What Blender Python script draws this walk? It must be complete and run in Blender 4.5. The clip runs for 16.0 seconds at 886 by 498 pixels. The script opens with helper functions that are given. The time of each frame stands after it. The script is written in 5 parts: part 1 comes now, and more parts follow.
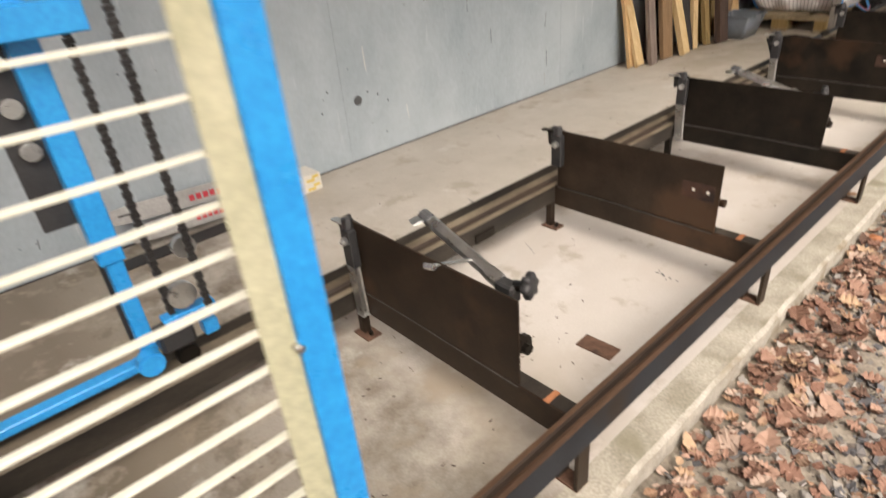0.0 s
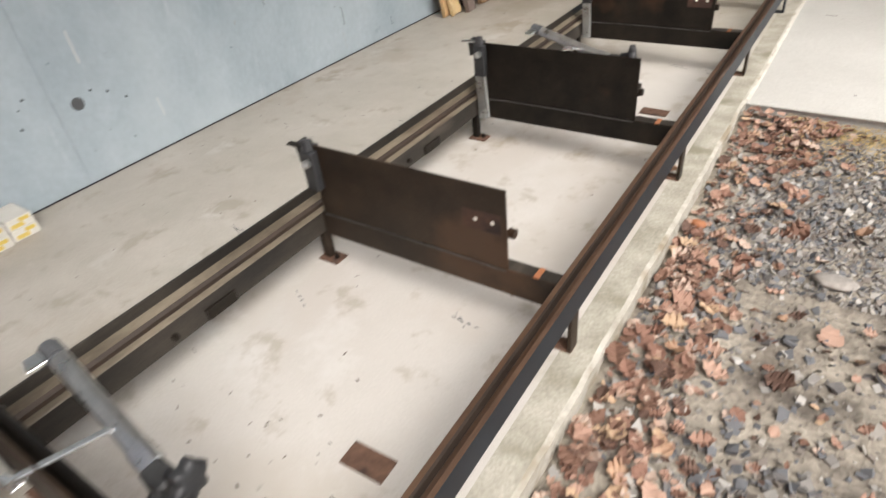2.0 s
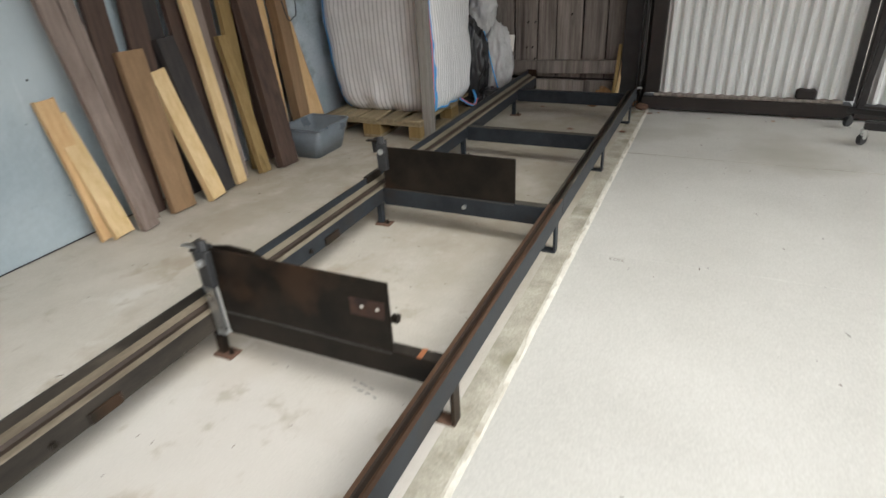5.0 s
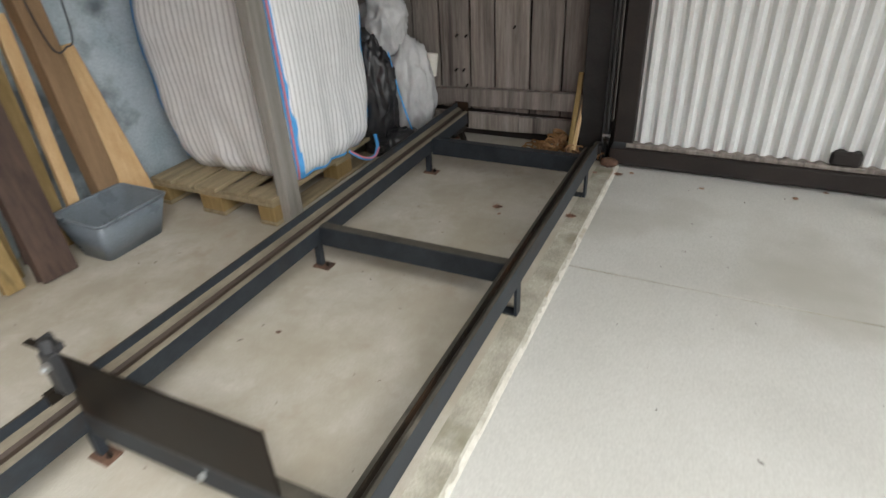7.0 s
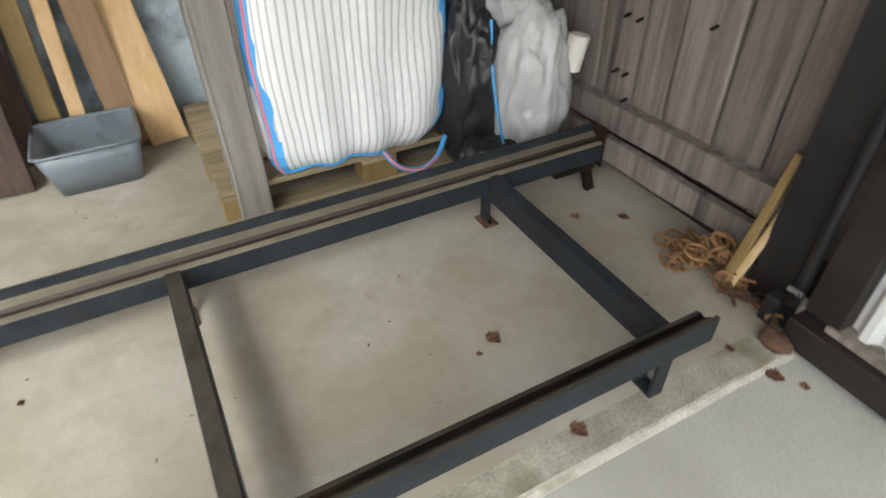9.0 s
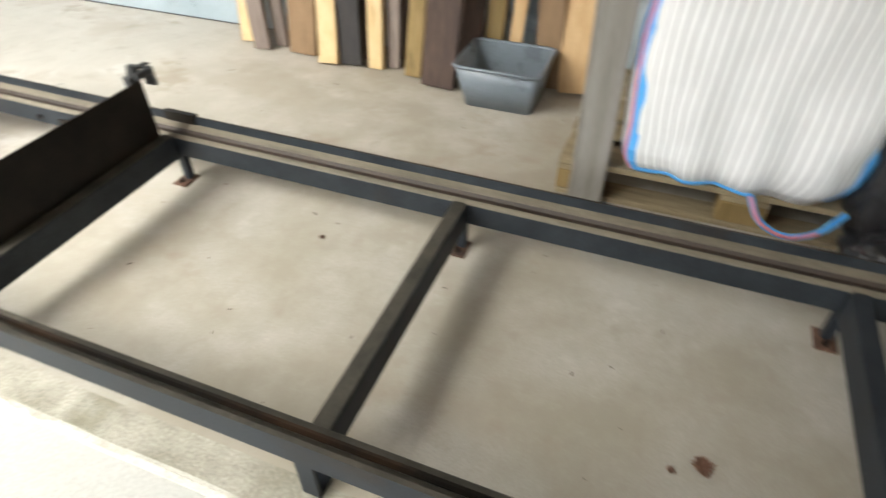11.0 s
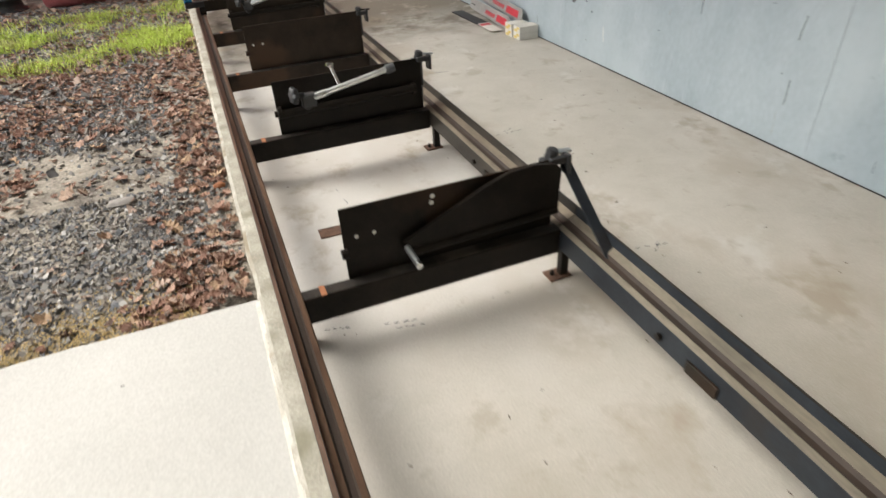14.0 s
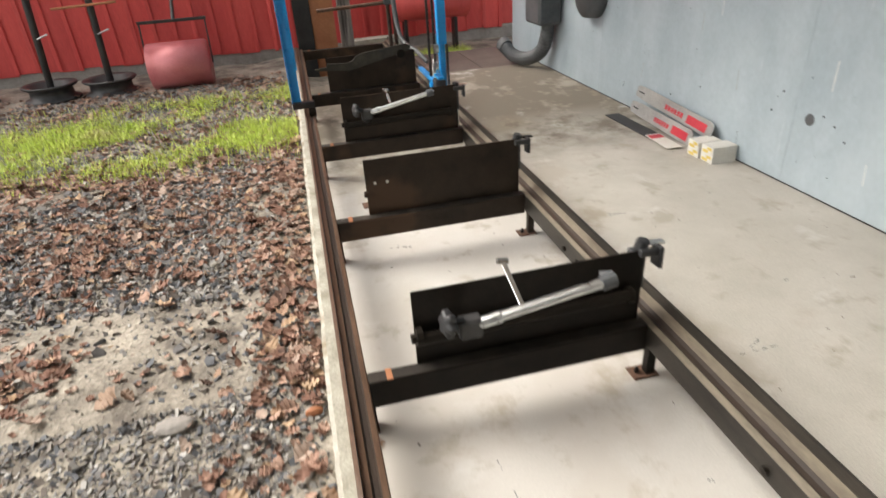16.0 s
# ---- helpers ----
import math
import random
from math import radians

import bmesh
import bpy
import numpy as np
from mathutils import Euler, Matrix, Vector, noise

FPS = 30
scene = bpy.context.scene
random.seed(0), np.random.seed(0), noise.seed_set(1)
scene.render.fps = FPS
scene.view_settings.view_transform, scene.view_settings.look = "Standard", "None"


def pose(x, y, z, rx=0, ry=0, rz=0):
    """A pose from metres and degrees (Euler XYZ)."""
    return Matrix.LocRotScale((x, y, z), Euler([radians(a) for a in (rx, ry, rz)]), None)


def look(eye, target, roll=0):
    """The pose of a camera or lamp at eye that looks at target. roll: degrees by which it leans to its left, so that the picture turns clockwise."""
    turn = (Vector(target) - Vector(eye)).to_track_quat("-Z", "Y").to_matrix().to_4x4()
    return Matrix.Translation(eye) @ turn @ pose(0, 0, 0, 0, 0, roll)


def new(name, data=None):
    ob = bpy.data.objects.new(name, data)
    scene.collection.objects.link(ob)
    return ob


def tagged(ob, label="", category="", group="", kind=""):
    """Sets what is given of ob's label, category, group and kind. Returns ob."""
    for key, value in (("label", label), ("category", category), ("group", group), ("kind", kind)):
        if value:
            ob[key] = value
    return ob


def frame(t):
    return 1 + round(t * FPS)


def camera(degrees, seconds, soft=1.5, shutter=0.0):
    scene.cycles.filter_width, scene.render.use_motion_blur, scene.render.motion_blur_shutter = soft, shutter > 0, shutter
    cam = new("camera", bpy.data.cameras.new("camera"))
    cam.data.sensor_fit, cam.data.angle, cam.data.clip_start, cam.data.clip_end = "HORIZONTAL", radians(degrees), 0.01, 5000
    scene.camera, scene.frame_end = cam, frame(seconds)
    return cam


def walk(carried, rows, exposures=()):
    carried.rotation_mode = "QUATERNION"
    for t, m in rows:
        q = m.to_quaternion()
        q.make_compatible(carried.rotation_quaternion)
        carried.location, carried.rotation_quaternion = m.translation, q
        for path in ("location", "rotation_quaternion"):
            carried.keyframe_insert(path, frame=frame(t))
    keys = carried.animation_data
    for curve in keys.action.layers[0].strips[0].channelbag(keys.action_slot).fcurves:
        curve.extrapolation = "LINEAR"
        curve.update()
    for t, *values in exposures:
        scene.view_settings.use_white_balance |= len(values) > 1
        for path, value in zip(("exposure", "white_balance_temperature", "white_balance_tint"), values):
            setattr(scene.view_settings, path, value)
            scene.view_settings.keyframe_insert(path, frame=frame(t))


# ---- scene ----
cam = camera(74.2, 16.0, shutter=0.5)
PATH = [
    (0, (0.518, -0.799, 1.19), (-0.812, 0.328, 0.21), -5.3),
    (0.5, (0.521, -0.619, 1.142), (-0.731, 0.456, 0.012), -6.6),
    (1, (0.52, -0.463, 1.139), (-0.62, 0.673, -0.048), -6.3),
    (1.5, (0.463, -0.262, 1.139), (-0.604, 0.93, -0.06), -7.0),
    (2, (0.402, -0.05, 1.159), (-0.578, 1.235, -0.02), -6.8),
    (2.5, (0.421, 0.229, 1.145), (-0.508, 1.608, 0.033), -6.2),
    (3, (0.511, 0.577, 1.199), (-0.343, 2.043, 0.141), -4.9),
    (3.5, (0.509, 0.875, 1.184), (-0.322, 2.398, 0.189), -4.1),
    (4, (0.498, 1.194, 1.171), (-0.285, 2.762, 0.208), -3.4),
    (4.5, (0.525, 1.549, 1.198), (-0.241, 3.151, 0.278), -3.1),
    (7, (0.534, 3.625, 1.32), (-0.236, 5.159, 0.293), -3.1),
    (7.5, (0.527, 4.054, 1.368), (-0.298, 5.505, 0.267), -1.6),
    (8, (0.594, 4.568, 1.297), (-0.44, 5.839, 0.149), -1.3),
    (10.5, (0.502, 5.872, 1.245), (-0.947, 5.64, -0.113), -0.3),
    (11, (0.453, 5.766, 1.231), (-0.945, 5.206, -0.086), -0.5),
    (11.5, (0.379, 5.627, 1.23), (-0.885, 4.749, -0.047), -0.2),
    (12, (0.199, 5.485, 1.209), (-0.902, 4.37, -0.034), 0.3),
    (12.5, (0.111, 5.309, 1.181), (-0.814, 4.013, -0.029), -0.2),
    (13, (0.094, 5.031, 1.172), (-0.656, 3.569, 0.032), -1.9),
    (13.5, (0.088, 4.757, 1.161), (-0.567, 3.229, 0.048), -1.9),
    (14, (0.023, 4.412, 1.2), (-0.557, 2.875, 0.059), -3.1),
    (14.5, (0.002, 4.106, 1.175), (-0.516, 2.537, 0.048), -3.4),
    (15, (0.031, 3.763, 1.196), (-0.435, 2.131, 0.138), -3.4),
    (15.5, (0.013, 3.462, 1.207), (-0.414, 1.79, 0.197), -3.5),
    (16, (-0.023, 3.197, 1.231), (-0.385, 1.486, 0.261), -3.9),
]
STOPS = [(0.0, 0.94, 7400, 15), (1.0, 1.07, 6700, 10), (2.5, 0.93, 6650, 11), (3.2, 0.89, 6650, 10), (4.5, 0.84, 6450, 7), (7.0, 1.24, 6350, 6), (8.0, 1.5, 6300, 3), (10.5, 2.04, 6450, 4), (11.5, 1.52, 6650, 6), (12.5, 1.08, 7100, 10), (14.0, 0.98, 6650, 8), (16.0, 1.19, 6800, 9)]
walk(cam, [(t, look(eye, target, roll)) for t, eye, target, roll in PATH], STOPS)

# ---- world, sun, exposure ----
world = bpy.data.worlds.new("world")
scene.world = world
world.use_nodes = True
wn, wl = world.node_tree.nodes, world.node_tree.links
wbg = wn["Background"]
sky = wn.new("ShaderNodeTexSky")
sky.sky_type, sky.sun_disc = "NISHITA", False
sky.sun_elevation, sky.sun_rotation = radians(50), radians(119)
sky.air_density, sky.dust_density = 1.0, 4.0
pale = wn.new("ShaderNodeHueSaturation")
pale.inputs["Saturation"].default_value = 0.22
wl.new(sky.outputs[0], pale.inputs["Color"])
wl.new(pale.outputs[0], wbg.inputs[0])
wbg.inputs[1].default_value = 0.15
sun = new("sun", bpy.data.lights.new("sun", "SUN"))
sun.data.energy, sun.data.angle, sun.data.color = 1.15, radians(42), (1.0, 0.96, 0.91)
sun.matrix_world = look((2.5, -1.4, 3.4), (0, 0, 0))

# ---- materials ----


def material(name, c1, c2, rough=0.7, metal=0.0, scale=8.0, fine=90.0, bump=0.15, stain=None, stain_at=0.62, stretch=(1, 1, 1), vary=0.0, islands=False, rvar=0.12, bdist=0.004, grainy=0.3, spec=0.5):
    """Two colours mixed by broad noise, fine grain on top, optional stains, relief from both scales."""
    m = bpy.data.materials.new(name)
    m.use_nodes = True
    n, l = m.node_tree.nodes, m.node_tree.links
    b = n["Principled BSDF"]
    co = n.new("ShaderNodeTexCoord")
    mp = n.new("ShaderNodeMapping")
    mp.inputs["Scale"].default_value = stretch
    l.new(co.outputs["Object"], mp.inputs[0])
    big = n.new("ShaderNodeTexNoise")
    big.inputs["Scale"].default_value, big.inputs["Detail"].default_value, big.inputs["Roughness"].default_value = scale, 6, 0.62
    sml = n.new("ShaderNodeTexNoise")
    sml.inputs["Scale"].default_value, sml.inputs["Detail"].default_value = fine, 4
    for t in (big, sml):
        l.new(mp.outputs[0], t.inputs["Vector"])
    ramp = n.new("ShaderNodeValToRGB")
    ramp.color_ramp.elements[0].position, ramp.color_ramp.elements[1].position = 0.34, 0.68
    ramp.color_ramp.elements[0].color, ramp.color_ramp.elements[1].color = (*c1, 1), (*c2, 1)
    l.new(big.outputs["Fac"], ramp.inputs[0])
    out = ramp.outputs[0]
    grain = n.new("ShaderNodeMix")
    grain.data_type, grain.blend_type = "RGBA", "OVERLAY"
    grain.inputs["Factor"].default_value = grainy
    l.new(out, grain.inputs["A"])
    l.new(sml.outputs["Fac"], grain.inputs["B"])
    out = grain.outputs["Result"]
    if stain:
        st = n.new("ShaderNodeTexNoise")
        st.inputs["Scale"].default_value, st.inputs["Detail"].default_value = scale * 0.45, 8
        l.new(mp.outputs[0], st.inputs["Vector"])
        sr = n.new("ShaderNodeValToRGB")
        sr.color_ramp.elements[0].position, sr.color_ramp.elements[1].position = stain_at, stain_at + 0.1
        l.new(st.outputs["Fac"], sr.inputs[0])
        mx = n.new("ShaderNodeMix")
        mx.data_type = "RGBA"
        l.new(sr.outputs[0], mx.inputs["Factor"])
        l.new(out, mx.inputs["A"])
        mx.inputs["B"].default_value = (*stain, 1)
        out = mx.outputs["Result"]
    if vary:
        rnd = n.new("ShaderNodeNewGeometry" if islands else "ShaderNodeObjectInfo")
        mr = n.new("ShaderNodeMapRange")
        mr.inputs["To Min"].default_value, mr.inputs["To Max"].default_value = 1 - vary, 1 + vary
        l.new(rnd.outputs["Random Per Island" if islands else "Random"], mr.inputs[0])
        hs = n.new("ShaderNodeHueSaturation")
        l.new(mr.outputs[0], hs.inputs["Value"])
        l.new(out, hs.inputs["Color"])
        out = hs.outputs[0]
    l.new(out, b.inputs["Base Color"])
    rr = n.new("ShaderNodeMapRange")
    rr.inputs["To Min"].default_value, rr.inputs["To Max"].default_value = max(0.05, rough - rvar), min(1, rough + rvar)
    l.new(big.outputs["Fac"], rr.inputs[0])
    l.new(rr.outputs[0], b.inputs["Roughness"])
    b.inputs["Metallic"].default_value = metal
    b.inputs["Specular IOR Level"].default_value = spec
    add = n.new("ShaderNodeMath")
    add.operation = "MULTIPLY_ADD"
    l.new(sml.outputs["Fac"], add.inputs[0])
    add.inputs[1].default_value = 0.5
    l.new(big.outputs["Fac"], add.inputs[2])
    bp = n.new("ShaderNodeBump")
    bp.inputs["Strength"].default_value, bp.inputs["Distance"].default_value = bump, bdist
    l.new(add.outputs[0], bp.inputs["Height"])
    l.new(bp.outputs[0], b.inputs["Normal"])
    return m


concrete = material("concrete", (0.43, 0.405, 0.355), (0.535, 0.505, 0.455), 0.74, 0, 2.6, 160, 0.14, (0.38, 0.335, 0.265), 0.57)
def soil_floor(m, y_from, y_to, colour):
    """A trodden-in dirt stain that fades out along y."""
    n, l = m.node_tree.nodes, m.node_tree.links
    b = n["Principled BSDF"]
    old = b.inputs["Base Color"].links[0].from_socket
    co = n.new("ShaderNodeNewGeometry")
    sep = n.new("ShaderNodeSeparateXYZ")
    l.new(co.outputs["Position"], sep.inputs[0])
    mr = n.new("ShaderNodeMapRange")
    mr.inputs["From Min"].default_value, mr.inputs["From Max"].default_value = y_from, y_to
    l.new(sep.outputs["Y"], mr.inputs[0])
    ns = n.new("ShaderNodeTexNoise")
    ns.inputs["Scale"].default_value, ns.inputs["Detail"].default_value, ns.inputs["Roughness"].default_value = 4.5, 8, 0.7
    l.new(co.outputs["Position"], ns.inputs["Vector"])
    rp = n.new("ShaderNodeValToRGB")
    rp.color_ramp.elements[0].position, rp.color_ramp.elements[1].position = 0.38, 0.60
    rp.color_ramp.elements[0].color = (0.10, 0.10, 0.10, 1)
    rp.color_ramp.elements[1].color = (0.85, 0.85, 0.85, 1)
    l.new(ns.outputs["Fac"], rp.inputs[0])
    mu = n.new("ShaderNodeMath")
    mu.operation = "MULTIPLY"
    l.new(mr.outputs[0], mu.inputs[0])
    l.new(rp.outputs[0], mu.inputs[1])
    far = n.new("ShaderNodeMapRange")
    far.inputs["From Min"].default_value, far.inputs["From Max"].default_value = y_to + 0.02, y_to - 0.65
    far.inputs["To Max"].default_value = 0.88
    l.new(sep.outputs["Y"], far.inputs[0])
    top = n.new("ShaderNodeMath")
    top.operation = "MAXIMUM"
    l.new(mu.outputs[0], top.inputs[0])
    l.new(far.outputs[0], top.inputs[1])
    mx = n.new("ShaderNodeMix")
    mx.data_type = "RGBA"
    l.new(top.outputs[0], mx.inputs["Factor"])
    l.new(old, mx.inputs["A"])
    mx.inputs["B"].default_value = (*colour, 1)
    l.new(mx.outputs["Result"], b.inputs["Base Color"])


soil_floor(concrete, 0.22, -0.12, (0.15, 0.123, 0.09))
concrete_new = material("concrete_new", (0.47, 0.462, 0.43), (0.54, 0.532, 0.50), 0.75, 0, 1.6, 140, 0.05, (0.40, 0.385, 0.34), 0.56, grainy=0.25)
concrete_old = material("concrete_mossy", (0.28, 0.26, 0.205), (0.455, 0.43, 0.365), 0.9, 0, 9, 120, 0.6, (0.23, 0.215, 0.155), 0.57, bdist=0.006, grainy=0.5)
plaster_edge = material("pale_mortar", (0.32, 0.30, 0.25), (0.50, 0.475, 0.415), 0.9, 0, 12, 120, 0.8, (0.25, 0.21, 0.15), 0.55, bdist=0.008)
mortar_pale = material("cream_mortar", (0.46, 0.44, 0.385), (0.62, 0.60, 0.54), 0.9, 0, 14, 120, 0.8, (0.36, 0.33, 0.27), 0.62, bdist=0.006)
wall_paint = material("grey_blue_wall", (0.31, 0.375, 0.415), (0.43, 0.50, 0.54), 0.36, 0, 1.9, 60, 0.06, (0.47, 0.54, 0.575), 0.60, (1, 1, 0.6), grainy=0.12)


def streaks(m, colour, stretch, low, scale=3.0):
    """Thin weathered streaks laid over a paint or slab."""
    n, l = m.node_tree.nodes, m.node_tree.links
    b = n["Principled BSDF"]
    old = b.inputs["Base Color"].links[0].from_socket
    co = n.new("ShaderNodeTexCoord")
    mp = n.new("ShaderNodeMapping")
    mp.inputs["Scale"].default_value = stretch
    l.new(co.outputs["Object"], mp.inputs[0])
    ns = n.new("ShaderNodeTexNoise")
    ns.inputs["Scale"].default_value, ns.inputs["Detail"].default_value, ns.inputs["Roughness"].default_value = scale, 7, 0.65
    l.new(mp.outputs[0], ns.inputs["Vector"])
    rp = n.new("ShaderNodeValToRGB")
    rp.color_ramp.elements[0].position, rp.color_ramp.elements[1].position = low, low + 0.09
    rp.color_ramp.elements[1].color = (0.7, 0.7, 0.7, 1)
    l.new(ns.outputs["Fac"], rp.inputs[0])
    mx = n.new("ShaderNodeMix")
    mx.data_type = "RGBA"
    l.new(rp.outputs[0], mx.inputs["Factor"])
    l.new(old, mx.inputs["A"])
    mx.inputs["B"].default_value = (*colour, 1)
    l.new(mx.outputs["Result"], b.inputs["Base Color"])


streaks(wall_paint, (0.60, 0.65, 0.67), (1, 9, 0.7), 0.64)
streaks(wall_paint, (0.24, 0.29, 0.33), (1, 2.2, 3.5), 0.66, 2.2)
streaks(concrete_new, (0.31, 0.29, 0.245), (1, 1, 1), 0.68, 3.4)
streaks(concrete_new, (0.24, 0.225, 0.19), (1, 1, 1), 0.745, 9.0)
streaks(concrete, (0.42, 0.375, 0.315), (1.4, 1.0, 1), 0.55, 1.7)
streaks(concrete, (0.60, 0.585, 0.55), (1, 1, 1), 0.59, 3.1)


def swept_bays(m):
    """The floor between the rails is swept pale; past the last stops it is dustier."""
    n, l = m.node_tree.nodes, m.node_tree.links
    b = n["Principled BSDF"]
    old = b.inputs["Base Color"].links[0].from_socket
    geo = n.new("ShaderNodeNewGeometry")
    ns = n.new("ShaderNodeTexNoise")
    ns.inputs["Scale"].default_value, ns.inputs["Detail"].default_value, ns.inputs["Roughness"].default_value = 2.4, 7, 0.65
    l.new(geo.outputs["Position"], ns.inputs["Vector"])
    sh = n.new("ShaderNodeVectorMath")
    sh.operation = "MULTIPLY_ADD"
    l.new(ns.outputs["Color"], sh.inputs[0])
    sh.inputs[1].default_value = (0.30, 1.2, 0)
    l.new(geo.outputs["Position"], sh.inputs[2])
    sep = n.new("ShaderNodeSeparateXYZ")
    l.new(sh.outputs[0], sep.inputs[0])
    out = None
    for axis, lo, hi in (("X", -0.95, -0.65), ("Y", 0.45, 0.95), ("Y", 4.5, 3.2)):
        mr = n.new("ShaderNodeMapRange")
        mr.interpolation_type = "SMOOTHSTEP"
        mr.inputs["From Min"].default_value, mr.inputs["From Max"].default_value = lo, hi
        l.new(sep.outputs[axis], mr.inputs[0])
        if out is None:
            out = mr.outputs[0]
        else:
            mu = n.new("ShaderNodeMath")
            mu.operation = "MULTIPLY"
            l.new(out, mu.inputs[0])
            l.new(mr.outputs[0], mu.inputs[1])
            out = mu.outputs[0]
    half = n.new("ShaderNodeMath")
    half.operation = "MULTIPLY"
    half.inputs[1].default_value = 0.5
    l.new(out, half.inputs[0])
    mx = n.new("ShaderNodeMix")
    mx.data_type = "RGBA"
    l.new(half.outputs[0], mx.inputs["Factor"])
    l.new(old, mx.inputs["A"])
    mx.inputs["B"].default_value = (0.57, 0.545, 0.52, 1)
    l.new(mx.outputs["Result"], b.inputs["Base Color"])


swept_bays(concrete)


def dusty_end(m, y_from, y_to, colour, most):
    """Tan dust trodden over the far part of the floor, in cloudy patches."""
    n, l = m.node_tree.nodes, m.node_tree.links
    b = n["Principled BSDF"]
    old = b.inputs["Base Color"].links[0].from_socket
    geo = n.new("ShaderNodeNewGeometry")
    sep = n.new("ShaderNodeSeparateXYZ")
    l.new(geo.outputs["Position"], sep.inputs[0])
    mr = n.new("ShaderNodeMapRange")
    mr.inputs["From Min"].default_value, mr.inputs["From Max"].default_value = y_from, y_to
    l.new(sep.outputs["Y"], mr.inputs[0])
    ns = n.new("ShaderNodeTexNoise")
    ns.inputs["Scale"].default_value, ns.inputs["Detail"].default_value, ns.inputs["Roughness"].default_value = 3.2, 8, 0.68
    l.new(geo.outputs["Position"], ns.inputs["Vector"])
    nr = n.new("ShaderNodeMapRange")
    nr.inputs["From Min"].default_value, nr.inputs["From Max"].default_value = 0.36, 0.62
    nr.inputs["To Min"].default_value, nr.inputs["To Max"].default_value = 0.25 * most, most
    l.new(ns.outputs["Fac"], nr.inputs[0])
    mu = n.new("ShaderNodeMath")
    mu.operation = "MULTIPLY"
    l.new(mr.outputs[0], mu.inputs[0])
    l.new(nr.outputs[0], mu.inputs[1])
    mx = n.new("ShaderNodeMix")
    mx.data_type = "RGBA"
    l.new(mu.outputs[0], mx.inputs["Factor"])
    l.new(old, mx.inputs["A"])
    mx.inputs["B"].default_value = (*colour, 1)
    l.new(mx.outputs["Result"], b.inputs["Base Color"])


dusty_end(concrete, 3.0, 4.4, (0.335, 0.30, 0.235), 0.85)
streaks(concrete, (0.34, 0.285, 0.215), (1.3, 1.0, 1), 0.60, 2.3)
streaks(concrete, (0.36, 0.32, 0.26), (1, 1, 1), 0.58, 6.5)
streaks(concrete, (0.20, 0.175, 0.145), (1.6, 1.0, 1), 0.69, 9.0)
block_paint = material("grey_block", (0.37, 0.44, 0.485), (0.49, 0.55, 0.59), 0.7, 0, 6.5, 80, 0.25, (0.15, 0.175, 0.195), 0.515)
green_board = material("olive_board", (0.34, 0.37, 0.17), (0.42, 0.44, 0.22), 0.8, 0, 4, 60, 0.1)
steel = material("dark_steel", (0.0085, 0.0072, 0.006), (0.021, 0.0165, 0.0125), 0.42, 0.0, 7, 150, 0.12, (0.040, 0.024, 0.015), 0.56, spec=0.13)
steel_worn = material("worn_rail_steel", (0.020, 0.018, 0.016), (0.052, 0.044, 0.036), 0.45, 0.2, 6, 150, 0.15, (0.11, 0.095, 0.078), 0.60, (2, 0.5, 2), spec=0.3)
steel_brown = material("rust_browned_steel", (0.017, 0.012, 0.0085), (0.040, 0.028, 0.019), 0.5, 0.0, 7, 150, 0.15, (0.065, 0.038, 0.023), 0.57, spec=0.2)
seam_steel = material("weld_bead", (0.035, 0.032, 0.029), (0.085, 0.080, 0.074), 0.5, 0.2, 30, 160, 0.2)
steel_blue = material("mill_scale_steel", (0.016, 0.019, 0.024), (0.031, 0.037, 0.044), 0.5, 0.1, 7, 140, 0.1, (0.03, 0.024, 0.02), 0.62, spec=0.25)
rust_top = material("rusty_rail_top", (0.075, 0.041, 0.025), (0.175, 0.103, 0.064), 0.5, 0.2, 10, 160, 0.2, (0.055, 0.040, 0.032), 0.58, (1, 0.18, 1))
rail_edge = material("worn_rail_edge", (0.07, 0.042, 0.028), (0.155, 0.092, 0.060), 0.45, 0.3, 10, 160, 0.2, (0.28, 0.23, 0.19), 0.64, (1, 0.2, 1))
groove = material("rail_groove", (0.022, 0.015, 0.011), (0.050, 0.033, 0.023), 0.6, 0.1, 10, 150, 0.15, None, 0.6, (1, 0.25, 1))
shelf_rust = material("worn_rusty_ledge", (0.085, 0.068, 0.048), (0.20, 0.168, 0.122), 0.55, 0.1, 10, 150, 0.2, (0.055, 0.034, 0.022), 0.56, (1, 0.3, 1))
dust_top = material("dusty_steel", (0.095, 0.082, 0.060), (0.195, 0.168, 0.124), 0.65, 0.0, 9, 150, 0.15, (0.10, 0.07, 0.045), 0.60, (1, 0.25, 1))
beam_dull = material("dull_beam_top", (0.036, 0.034, 0.028), (0.08, 0.072, 0.058), 0.6, 0.0, 9, 150, 0.12, (0.15, 0.135, 0.11), 0.62, spec=0.25)
rust = material("rusty_plate", (0.085, 0.045, 0.030), (0.17, 0.095, 0.062), 0.85, 0.1, 30, 200, 0.3, (0.05, 0.030, 0.022), 0.56)
rust_dark = material("rust_bloom", (0.040, 0.020, 0.014), (0.075, 0.038, 0.024), 0.8, 0.1, 30, 200, 0.3, (0.02, 0.012, 0.010), 0.52)
chain_rust = material("rusty_chain_steel", (0.20, 0.105, 0.045), (0.36, 0.20, 0.09), 0.75, 0.2, 20, 160, 0.3, (0.06, 0.03, 0.02), 0.55)
zinc = material("zinc_plated", (0.56, 0.58, 0.58), (0.70, 0.72, 0.72), 0.30, 0.95, 18, 160, 0.1)
